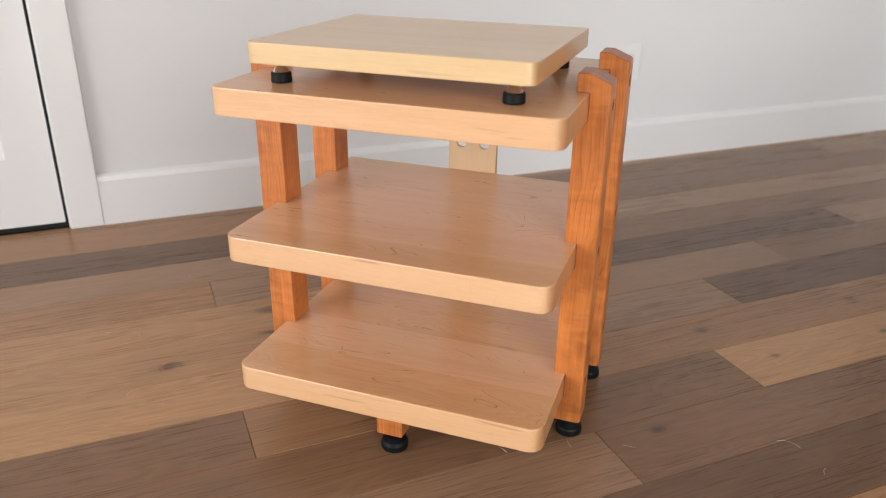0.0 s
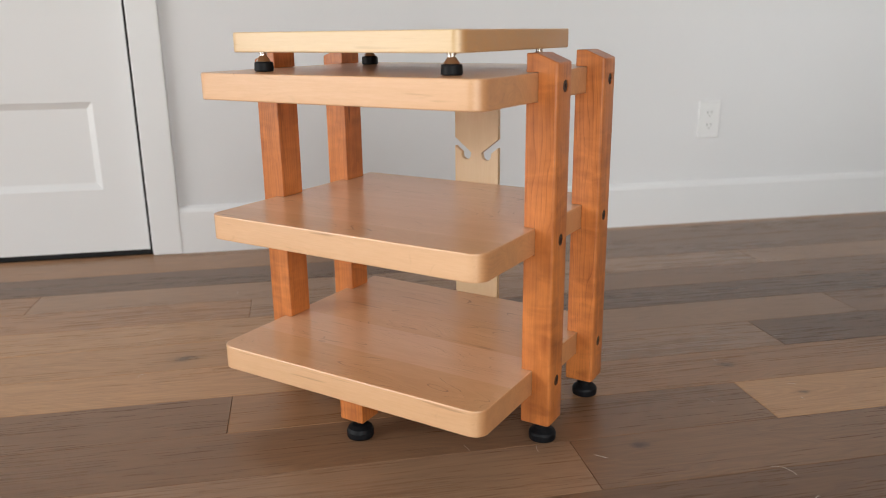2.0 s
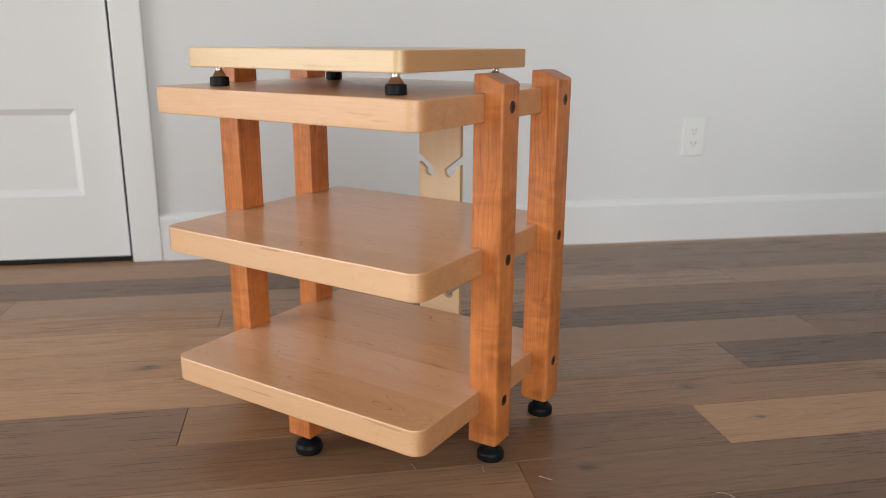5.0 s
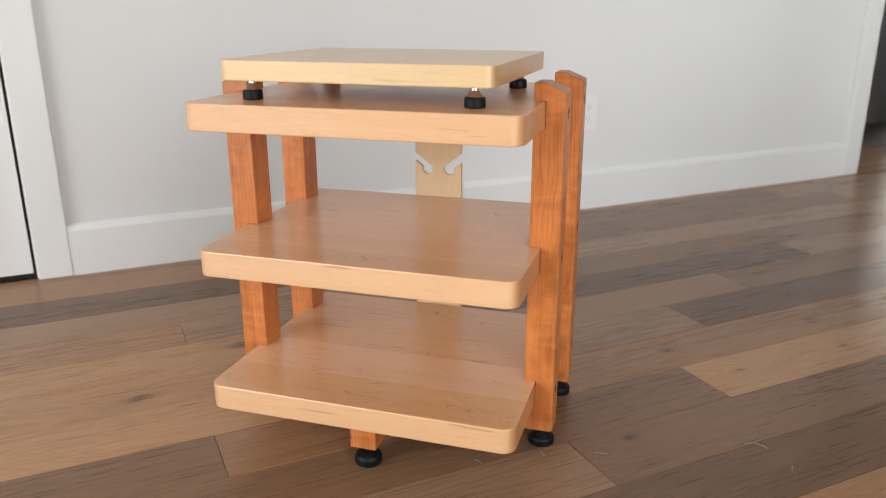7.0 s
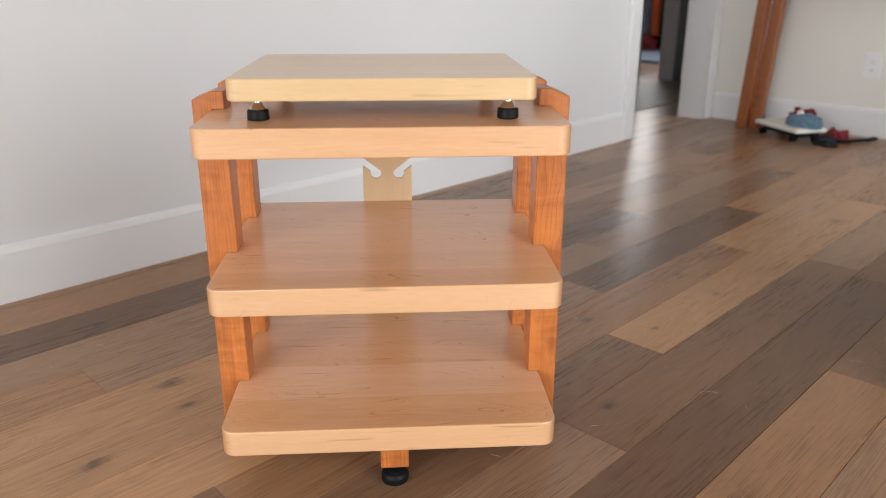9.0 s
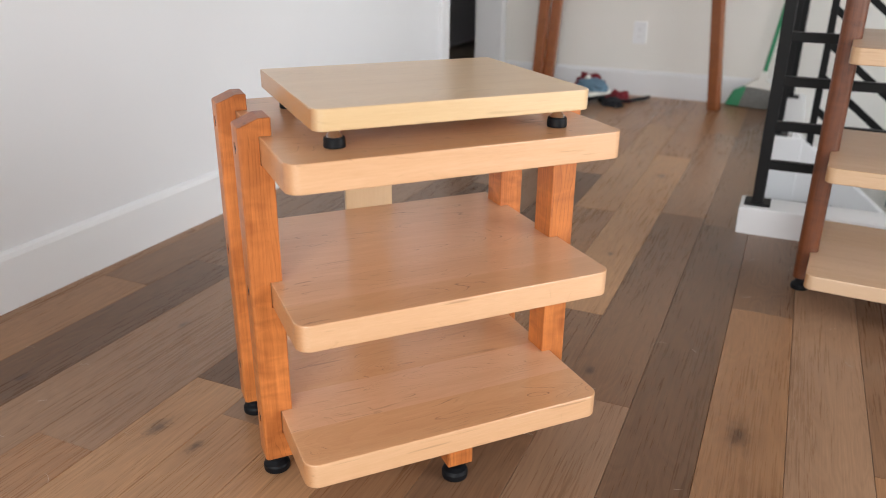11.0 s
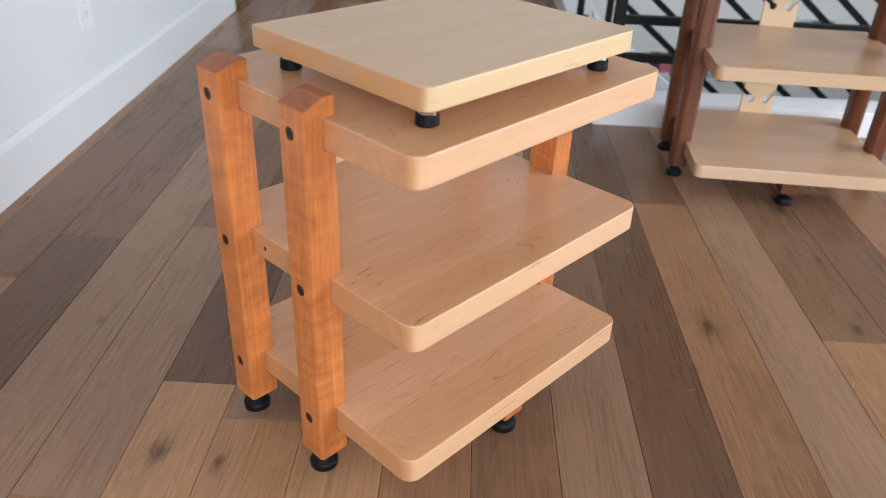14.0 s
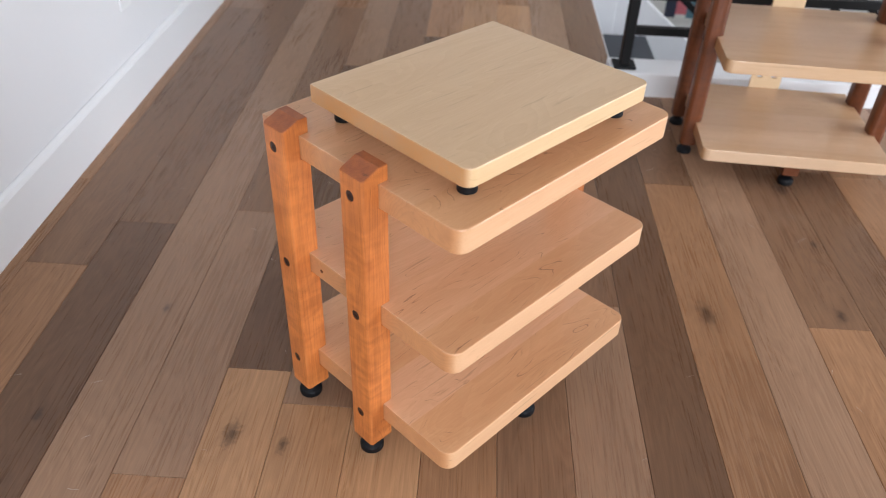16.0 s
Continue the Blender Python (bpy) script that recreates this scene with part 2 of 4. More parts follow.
def oak(name, light, dark, grey=0.0):
    """Smoked, wire-brushed oak floor plank with the grain along x, knots and pores."""
    m, n, k, b = mat(name)
    tc, info, raw, vec = wood_coords(n, k, (0.5, 16, 16))
    fine = noise_of(n, k, vec, 16, 6, 0.65, 0.12)
    hv = nd(n, "ShaderNodeMapping", Scale=(2.4, 330, 330))
    k.new(raw, hv.inputs[0])
    hair = noise_of(n, k, hv.outputs[0], 1.5, 4, 0.7, 0.2)
    wv = nd(n, "ShaderNodeMapping", Scale=(1.3, 7, 7))
    k.new(raw, wv.inputs[0])
    slow = noise_of(n, k, wv.outputs[0], 1.7, 3, 0.5, 0.9)
    line = math_node(n, k, "ABSOLUTE", math_node(n, k, "SUBTRACT", math_node(n, k, "FRACT", math_node(n, k, "MULTIPLY", slow, 12)), 0.5))
    tone = noise_of(n, k, wv.outputs[0], 0.9, 3, 0.5)
    mix = math_node(n, k, "ADD", math_node(n, k, "ADD", math_node(n, k, "MULTIPLY", fine, 0.36), math_node(n, k, "MULTIPLY", line, 0.17)), math_node(n, k, "ADD", math_node(n, k, "MULTIPLY", tone, 0.32), math_node(n, k, "MULTIPLY", hair, 0.24)))
    col = ramp(n, [(0.34, dark), (0.74, light)])
    k.new(mix, col.inputs[0])
    vary = nd(n, "ShaderNodeHueSaturation")
    k.new(col.outputs[0], vary.inputs["Color"])
    k.new(math_node(n, k, "ADD", math_node(n, k, "MULTIPLY", info.outputs["Random"], 0.16), 0.93), vary.inputs["Value"])
    vary.inputs["Saturation"].default_value = 1.0 - grey
    # knots: a dark heart with the grain running round it
    geo = n.new("ShaderNodeNewGeometry")
    inv = ROOM.inverted()
    place = nd(n, "ShaderNodeMapping", Location=inv.translation, Rotation=inv.to_euler())
    k.new(geo.outputs["Position"], place.inputs[0])
    near = None
    for ks, kd, kr in KNOTS:
        off = n.new("ShaderNodeVectorMath")
        off.operation = "MULTIPLY_ADD"
        k.new(place.outputs[0], off.inputs[0])
        f = (0.55 / kr, 1.0 / kr, 0.0)
        off.inputs[1].default_value = f
        off.inputs[2].default_value = (-ks * f[0], kd * f[1], 0)
        far = n.new("ShaderNodeVectorMath")
        far.operation = "LENGTH"
        k.new(off.outputs[0], far.inputs[0])
        near = far.outputs["Value"] if near is None else math_node(n, k, "MINIMUM", near, far.outputs["Value"])
    smear = noise_of(n, k, raw, 55, 4, 0.65, 0.6)
    knot = ramp(n, [(0.08, (1, 1, 1)), (0.26, (0.55,) * 3), (0.42, (0.12,) * 3), (0.9, (0, 0, 0))])
    k.new(math_node(n, k, "MULTIPLY", math_node(n, k, "ADD", near, math_node(n, k, "MULTIPLY", math_node(n, k, "SUBTRACT", smear, 0.5), 1.3)), 0.5), knot.inputs[0])
    c1 = mixer(n, k, "MIX", math_node(n, k, "MULTIPLY", knot.outputs[0], 0.68), vary.outputs[0], (0.022, 0.014, 0.011))
    pv = nd(n, "ShaderNodeMapping", Scale=(7, 420, 420))
    k.new(raw, pv.inputs[0])
    pores = ramp(n, [(0.55, (0, 0, 0)), (0.66, (1, 1, 1))])
    k.new(noise_of(n, k, pv.outputs[0], 1.5, 3, 0.6), pores.inputs[0])
    c2 = mixer(n, k, "MIX", math_node(n, k, "MULTIPLY", pores.outputs[0], 0.06), c1, tuple(v * 0.42 for v in dark))
    k.new(c2, b.inputs["Base Color"])
    b.inputs["Specular IOR Level"].default_value = 0.33
    rr = ramp(n, [(0.3, (0.23,) * 3), (0.75, (0.37,) * 3)])
    k.new(math_node(n, k, "ADD", math_node(n, k, "MULTIPLY", fine, 0.6), math_node(n, k, "MULTIPLY", tone, 0.4)), rr.inputs[0])
    k.new(rr.outputs[0], b.inputs["Roughness"])
    bump_to(n, k, b, fine, 0.08, 0.0006)
    return m


def paint(name, colour, rough=0.5, vary=0.03, relief=0.06, grain=220, gloss=0.5):
    """Rolled or brushed paint: orange-peel relief and a faint unevenness."""
    m, n, k, b = mat(name)
    tc = n.new("ShaderNodeTexCoord")
    big = noise_of(n, k, tc.outputs["Object"], 1.1, 3, 0.5)
    col = ramp(n, [(0.3, tuple(v * (1 - vary) for v in colour)), (0.7, tuple(min(1, v * (1 + vary)) for v in colour))])
    k.new(big, col.inputs[0])
    k.new(col.outputs[0], b.inputs["Base Color"])
    b.inputs["Specular IOR Level"].default_value = gloss
    peel = noise_of(n, k, tc.outputs["Object"], grain, 2, 0.5)
    rr = ramp(n, [(0.3, (rough * 0.92,) * 3), (0.7, (rough * 1.08,) * 3)])
    k.new(big, rr.inputs[0])
    k.new(rr.outputs[0], b.inputs["Roughness"])
    bump_to(n, k, b, peel, relief, 0.0006)
    return m


def metal(name, colour, rough):
    m, n, k, b = mat(name)
    tc = n.new("ShaderNodeTexCoord")
    sp = noise_of(n, k, tc.outputs["Object"], 300, 2, 0.5)
    rr = ramp(n, [(0.3, (rough * 0.8,) * 3), (0.7, (rough * 1.2,) * 3)])
    k.new(sp, rr.inputs[0])
    k.new(rr.outputs[0], b.inputs["Roughness"])
    b.inputs["Base Color"].default_value = (*colour, 1)
    b.inputs["Metallic"].default_value = 1.0
    return m


def cloth(name, colour):
    m, n, k, b = mat(name)
    tc = n.new("ShaderNodeTexCoord")
    w = noise_of(n, k, tc.outputs["Object"], 90, 4, 0.6)
    col = ramp(n, [(0.3, tuple(v * 0.75 for v in colour)), (0.7, tuple(min(1, v * 1.2) for v in colour))])
    k.new(w, col.inputs[0])
    k.new(col.outputs[0], b.inputs["Base Color"])
    b.inputs["Roughness"].default_value = 0.9
    bump_to(n, k, b, w, 0.4, 0.002)
    return m


MAPLE = maple("maple", (0.80, 0.488, 0.278), (0.66, 0.362, 0.188))
MAPLE_PALE = maple("maple_pale", (0.77, 0.560, 0.335), (0.67, 0.450, 0.248), 0.17, 0.05, 0.55, (0.70, 0.47, 0.27), (0.97, 0.98, 0.93))
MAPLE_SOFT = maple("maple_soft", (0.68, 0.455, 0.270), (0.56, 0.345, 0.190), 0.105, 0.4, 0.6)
MAPLE_THIN = maple("maple_thin", (0.79, 0.575, 0.345), (0.70, 0.48, 0.268), 0.2, 0.0, 0.0, (0.82, 0.60, 0.38))
CHERRY = cherry("cherry", (0.66, 0.222, 0.054), (0.27, 0.068, 0.014), 0.40, 0.15)
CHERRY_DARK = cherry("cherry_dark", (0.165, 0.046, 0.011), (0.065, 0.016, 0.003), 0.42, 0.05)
CHERRY_LEG = cherry("cherry_leg", (0.30, 0.095, 0.024), (0.19, 0.05, 0.012), 0.4, 0.1)
OAK_DARK = oak("oak_dark", (0.225, 0.126, 0.071), (0.1, 0.053, 0.029))
OAK_UMBER = oak("oak_umber", (0.31, 0.176, 0.099), (0.146, 0.079, 0.044))
OAK_MID = oak("oak_mid", (0.475, 0.262, 0.134), (0.22, 0.113, 0.057))
OAK_GREY = oak("oak_grey", (0.42, 0.256, 0.154), (0.21, 0.122, 0.073))
OAK_LIGHT = oak("oak_light", (0.6, 0.347, 0.178), (0.305, 0.166, 0.082))
# darker than the other walls: the corridor's shade is put into the colour
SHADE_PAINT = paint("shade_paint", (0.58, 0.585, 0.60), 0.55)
# dark colour stands in for the shade lying on the corridor floor
SHADED_FLOOR = paint("corridor_floor_shade", (0.19, 0.155, 0.115), 0.5, 0.15, 0.2, 60)
# for walls out of view: darkened to cut bounce light and deepen the shade
LOW_BOUNCE_PAINT = paint("low_bounce_paint", (0.36, 0.34, 0.315), 0.6)
WALL_PAINT = paint("wall_paint", (0.745, 0.747, 0.760), 0.6)
WARM_PAINT = paint("warm_wall_paint", (0.81, 0.785, 0.735), 0.6)
TRIM_PAINT = paint("trim_paint", (0.80, 0.805, 0.815), 0.35, 0.015, 0.03, 140)
# the ceiling is never in view; its grey holds down the ambient light
LOW_BOUNCE_CEILING = paint("low_bounce_ceiling", (0.55, 0.54, 0.53), 0.8)
GAP_BLACK = paint("gap_black", (0.012, 0.012, 0.012), 0.9)
RUBBER = paint("rubber", (0.005, 0.0055, 0.007), 0.5, 0.1, 0.15, 260, 0.2)
BLACK_STEEL = paint("black_steel", (0.007, 0.007, 0.0075), 0.5, 0.1, 0.1, 300, 0.2)
NICKEL = metal("nickel", (0.80, 0.78, 0.75), 0.22)
BOLT = paint("bolt", (0.030, 0.010, 0.006), 0.45)
PLASTIC = paint("outlet_plastic", (0.82, 0.825, 0.83), 0.3, 0.01, 0.02)
TREAD = paint("tread_dark", (0.05, 0.055, 0.065), 0.6)
SLOT = paint("slot_dark", (0.38, 0.38, 0.38), 0.6)


# ---- helpers for meshes ----
def part(name, bm, material, parent=None, label="", smooth=False):
    """Links a bmesh as one mesh object, under a thing or a part of one."""
    bmesh.ops.recalc_face_normals(bm, faces=bm.faces)
    me = bpy.data.meshes.new(name)
    bm.to_mesh(me)
    bm.free()
    if smooth:
        for p in me.polygons:
            p.use_smooth = True
        me.set_sharp_from_angle(angle=radians(13))
    me.materials.append(material)
    ob = new(name, me)
    ob.parent = parent
    if label:
        tagged(ob, label)
    return ob


def thing(name, m, label, category, group="", kind=""):
    ob = new(name)
    ob.empty_display_size = 0.05
    ob.matrix_basis = m
    return tagged(ob, label, category, group, kind)


def box(x0, x1, y0, y1, z0, z1, bevel=0.0, seg=2, bm=None):
    """A box, with its edges rounded."""
    own = bmesh.new()
    bmesh.ops.create_cube(own, size=1, matrix=Matrix.LocRotScale(((x0 + x1) / 2, (y0 + y1) / 2, (z0 + z1) / 2), None, (x1 - x0, y1 - y0, z1 - z0)))
    if bevel:
        bmesh.ops.bevel(own, geom=own.edges[:], offset=bevel, segments=seg, affect="EDGES", profile=0.5)
    return joined(bm, own)


def joined(bm, own):
    if bm is None:
        return own
    me = bpy.data.meshes.new("tmp")
    own.to_mesh(me)
    own.free()
    bm.from_mesh(me)
    bpy.data.meshes.remove(me)
    return bm


def slab(outline, z0, z1, bevel=0.0, seg=2):
    """An outline in the plane, drawn up from z0 to z1, its rims rounded."""
    bm = bmesh.new()
    lo = [bm.verts.new((x, y, z0)) for x, y in outline]
    hi = [bm.verts.new((x, y, z1)) for x, y in outline]
    bm.faces.new(lo[::-1])
    bm.faces.new(hi)
    n = len(outline)
    for i in range(n):
        bm.faces.new((lo[i], lo[(i + 1) % n], hi[(i + 1) % n], hi[i]))
    bmesh.ops.recalc_face_normals(bm, faces=bm.faces)
    if bevel:
        rims = [e for e in bm.edges if abs(e.verts[0].co.z - e.verts[1].co.z) < 1e-6]
        bmesh.ops.bevel(bm, geom=rims, offset=bevel, segments=seg, affect="EDGES", profile=0.5)
    return bm


def turned(profile, seg=28, centre=(0, 0)):
    """A body of revolution about z from (radius, z) pairs."""
    bm = bmesh.new()
    rings = []
    for r, z in profile:
        rings.append([bm.verts.new((centre[0] + r * math.cos(2 * math.pi * i / seg), centre[1] + r * math.sin(2 * math.pi * i / seg), z)) for i in range(seg)])
    for a, b in zip(rings, rings[1:]):
        for i in range(seg):
            bm.faces.new((a[i], a[(i + 1) % seg], b[(i + 1) % seg], b[i]))
    bm.faces.new(rings[0][::-1])
    bm.faces.new(rings[-1])
    return bm


def rounded_rect(x0, x1, y0, y1, front, back, seg=12):
    """A board's outline whose front corners (at y0) and back corners have radii of their own."""
    out = []
    for cx, cy, r, a in ((x1 - front, y0 + front, front, -90), (x1 - back, y1 - back, back, 0), (x0 + back, y1 - back, back, 90), (x0 + front, y0 + front, front, 180)):
        for i in range(seg + 1):
            w = radians(a + 90 * i / seg)
            out.append((cx + r * math.cos(w), cy + r * math.sin(w)))
    return out


def bar(bm, a, b, w, h):
    """A square bar from a to b."""
    a, b = Vector(a), Vector(b)
    q = (b - a).to_track_quat("Z", "Y")
    own = bmesh.new()
    bmesh.ops.create_cube(own, size=1, matrix=Matrix.LocRotScale((a + b) / 2, q, (w, h, (b - a).length)))
    bmesh.ops.bevel(own, geom=own.edges[:], offset=min(w, h) * 0.08, segments=1, affect="EDGES")
    return joined(bm, own)


def carved(bm, cut):
    """The first mesh less the second."""
    made = []
    for name, some in (("blank", bm), ("cutter", cut)):
        bmesh.ops.recalc_face_normals(some, faces=some.faces)
        me = bpy.data.meshes.new(name)
        some.to_mesh(me)
        some.free()
        made.append(new(name, me))
    body, cutter = made
    mod = body.modifiers.new("carve", "BOOLEAN")
    mod.operation, mod.solver, mod.object = "DIFFERENCE", "EXACT", cutter
    done = bpy.data.meshes.new_from_object(body.evaluated_get(bpy.context.evaluated_depsgraph_get()))
    out = bmesh.new()
    out.from_mesh(done)
    dead = [body.data, cutter.data, done]
    for ob in made:
        bpy.data.objects.remove(ob)
    for me in dead:
        bpy.data.meshes.remove(me)
    return out


def rod(bm, x, y, z, axis, radius, depth, seg=24):
    turn = {"x": Matrix.Rotation(radians(90), 4, "Y"), "y": Matrix.Rotation(radians(90), 4, "X"), "z": Matrix.Identity(4)}[axis]
    bmesh.ops.create_cone(bm, cap_ends=True, segments=seg, radius1=radius, radius2=radius, depth=depth, matrix=Matrix.Translation((x, y, z)) @ turn)
    return bm


# ---- the room ----
WALL_T, HIGH, EAST = 0.12, 2.6, 3.82
PASS_L, PASS_R = 2.982, 3.712


def structure(name, bm, material, label, parent=None):
    ob = part(name, bm, material, parent)
    ob.matrix_basis = ROOM
    return tagged(ob, label, name.split("_")[0], kind="structure")


def wall_pieces(rects, y0, y1):
    bm = bmesh.new()
    for x0, x1, z0, z1 in rects:
        box(x0, x1, y0, y1, z0, z1, bm=bm)
    return bm


# long wall with the door opening, ending free at the passage
DOOR_L, DOOR_R, DOOR_H = -0.90, -0.091, 2.05
structure("wall_north", wall_pieces([(-3.0, DOOR_L, 0, HIGH), (DOOR_L, DOOR_R, DOOR_H, HIGH), (DOOR_R, PASS_L - 0.004, 0, HIGH), (PASS_L - 0.004, PASS_R + 0.004, DOOR_H, HIGH), (PASS_R + 0.004, EAST + 0.12, 0, HIGH)], 0, WALL_T), WALL_PAINT, "smooth off-white painted plaster wall")
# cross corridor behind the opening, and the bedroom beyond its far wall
structure("wall_corridor", wall_pieces([(1.6, 4.605, 0, HIGH), (4.605, 5.08, DOOR_H, HIGH), (5.08, 7.46, 0, HIGH)], 0.935, 1.035), SHADE_PAINT, "corridor wall with an open doorway, its shade put into the paint colour")
structure("wall_corridor_near", wall_pieces([(EAST + 0.12, 7.46, 0, HIGH)], 0.0, WALL_T), WALL_PAINT, "painted corridor wall")
structure("wall_corridor_end", wall_pieces([(1.5, 1.6, 0, HIGH)], WALL_T, 4.7), WALL_PAINT, "painted end wall of the corridor")
bm = bmesh.new()
for y0, y1, z0, z1 in ((0.0, 1.25, 0, HIGH), (1.25, 2.78, 0, 0.80), (1.25, 2.78, 2.1, HIGH), (2.78, 4.7, 0, HIGH)):
    box(7.46, 7.56, y0, y1, z0, z1, bm=bm)
structure("wall_bedroom", bm, WALL_PAINT, "painted bedroom wall with a window opening")
structure("wall_bedroom_side", wall_pieces([(1.5, 7.56, 0, HIGH)], 4.6, 4.7), WALL_PAINT, "painted bedroom side wall")
structure("floor_corridor", box(1.6, 7.46, 0.382, 1.035, -0.02, 0.003), SHADED_FLOOR, "corridor floor with its shade put into the dark colour")
structure("floor_bedroom", box(1.6, 7.46, 1.035, 4.6, -0.02, 0.0), OAK_GREY, "greyish wooden bedroom floor")
structure("floor_passage", box(PASS_R + 0.004, 7.46, 0.12, 0.382, -0.02, 0.0), OAK_MID, "wooden corridor floor")
structure("floor_passage_left", box(1.6, PASS_L - 0.004, 0.12, 0.382, -0.02, 0.0), OAK_MID, "wooden corridor floor")
structure("wall_east", wall_pieces([(EAST, EAST + 0.12, -2.8, HIGH)], -5.0, -0.001), WARM_PAINT, "warm off-white painted end wall behind the stairwell")
structure("wall_south", wall_pieces([(1.62, 2.0, -2.8, HIGH), (2.0, 3.6, -2.8, 0.2), (2.0, 3.6, 2.3, HIGH), (3.6, EAST + 0.12, -2.8, HIGH)], -5.12, -5.0), WALL_PAINT, "unseen off-white painted wall with a tall opening added for a fill lamp")
structure("wall_window", wall_pieces([(-3.0, -0.8, 0, HIGH), (-0.8, 1.7, 0, 0.1), (-0.8, 1.7, 2.15, HIGH)], -4.12, -4.0), LOW_BOUNCE_PAINT, "unseen wall darkened to cut bounce light, with a wide window opening")
structure("wall_return", wall_pieces([(1.62, 1.74, 0, HIGH)], -5.0, -4.12), LOW_BOUNCE_PAINT, "unseen wall return beside the stairs, darkened to cut bounce light")
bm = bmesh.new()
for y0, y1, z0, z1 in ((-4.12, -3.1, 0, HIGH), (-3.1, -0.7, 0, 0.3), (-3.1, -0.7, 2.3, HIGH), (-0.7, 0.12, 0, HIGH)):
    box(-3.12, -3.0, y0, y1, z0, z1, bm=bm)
structure("wall_west", bm, LOW_BOUNCE_PAINT, "unseen wall darkened to cut bounce light, with a window opening")
structure("ceiling", box(-3.12, 7.7, -5.12, 4.8, HIGH, HIGH + 0.1), LOW_BOUNCE_CEILING, "flat unseen ceiling, greyed to cut bounce light")
structure("wall_closet", wall_pieces([(-1.2, 0.2, 0, HIGH)], 0.8, 0.9), WALL_PAINT, "plain wall behind the closed door")


def baseboard(name, x0, x1, m, label="tall white painted baseboard with a bevelled top edge"):
    """A skirting board along x whose face looks to -y: flat face, bevelled top."""
    bm = bmesh.new()
    prof = [(0, 0), (-0.015, 0), (-0.015, 0.120), (-0.011, 0.131), (-0.004, 0.137), (0, 0.137)]
    a = [bm.verts.new((x0, y, z)) for y, z in prof]
    b = [bm.verts.new((x1, y, z)) for y, z in prof]
    n = len(prof)
    for i in range(n):
        bm.faces.new((a[i], b[i], b[(i + 1) % n], a[(i + 1) % n]))
    bm.faces.new(a)
    bm.faces.new(b[::-1])
    ob = part(name, bm, TRIM_PAINT)
    ob.matrix_basis = ROOM @ m
    return tagged(ob, label, "baseboard", kind="structure")


baseboard("baseboard", -0.010, PASS_L - 0.090, pose(0, -0.001, 0))
baseboard("baseboard_left", -3.0, -1.01, pose(0, -0.001, 0))
baseboard("baseboard_east", -0.02, 1.45, pose(EAST - 0.001, -0.03, 0, 0, 0, -90))

# door and its casing
bm = bmesh.new()
box(DOOR_R, -0.010, -0.019, 0.0, 0, DOOR_H + 0.09, 0.003, bm=bm)
box(DOOR_L - 0.09, DOOR_L, -0.019, 0.0, 0, DOOR_H + 0.09, 0.003, bm=bm)
box(DOOR_L, DOOR_R, -0.019, 0.0, DOOR_H, DOOR_H + 0.09, 0.003, bm=bm)
structure("trim_door", bm, TRIM_PAINT, "flat white painted door casing")
bm = bmesh.new()
box(DOOR_R - 0.004, DOOR_R + 0.012, 0.0, WALL_T, 0, DOOR_H, bm=bm)
box(DOOR_L - 0.012, DOOR_L + 0.004, 0.0, WALL_T, 0, DOOR_H, bm=bm)
structure("door_jamb", bm, TRIM_PAINT, "white painted door lining")


def panel_door():
    """A white shaker door: stiles, rails and recessed panels with sloped edges."""
    d = thing("door_1", ROOM @ pose(0, 0.006, 0), "closed white painted panel door in the wall", "door", kind="structure")
    x0, x1, z0, z1 = DOOR_L + 0.012, DOOR_R - 0.012, 0.014, DOOR_H - 0.008
    stile, t = 0.105, 0.035
    part("stile", box(x0, x0 + stile, 0, t, z0, z1), TRIM_PAINT, d)
    part("stile", box(x1 - stile, x1, 0, t, z0, z1), TRIM_PAINT, d)
    zs = [(z0, 0.193), (0.434, 0.80), (1.90, z1)]
    for a, b in zs:
        part("rail", box(x0 + stile, x1 - stile, 0, t, a, b), TRIM_PAINT, d)
    for (_, a), (b, _) in zip(zs, zs[1:]):
        bm = bmesh.new()
        s = 0.018
        o = [(x0 + stile, a), (x1 - stile, a), (x1 - stile, b), (x0 + stile, b)]
        i = [(x0 + stile + s, a + s), (x1 - stile - s, a + s), (x1 - stile - s, b - s), (x0 + stile + s, b - s)]
        vo = [bm.verts.new((x, 0.001, z)) for x, z in o]
        vi = [bm.verts.new((x, 0.011, z)) for x, z in i]
        vb = [bm.verts.new((x, 0.028, z)) for x, z in o]
        for q in range(4):
            w = (q + 1) % 4
            bm.faces.new((vo[q], vo[w], vi[w], vi[q]))
            bm.faces.new((vo[q], vb[q], vb[w], vo[w]))
        bm.faces.new(vi)
        bm.faces.new(vb[::-1])
        part("panel", bm, TRIM_PAINT, d)
    # black strips put where the door's open gaps are only in shade
    part("side_gap_shade", box(x1 + 0.001, x1 + 0.011, 0.004, 0.03, 0.0, z1), GAP_BLACK, d, "thin black strip standing in for the shade in the gap beside the door")
    part("bottom_gap_shade", box(x0, x1, 0.004, 0.03, 0.0, 0.012), GAP_BLACK, d, "black strip standing in for the shade in the gap under the door")


panel_door()


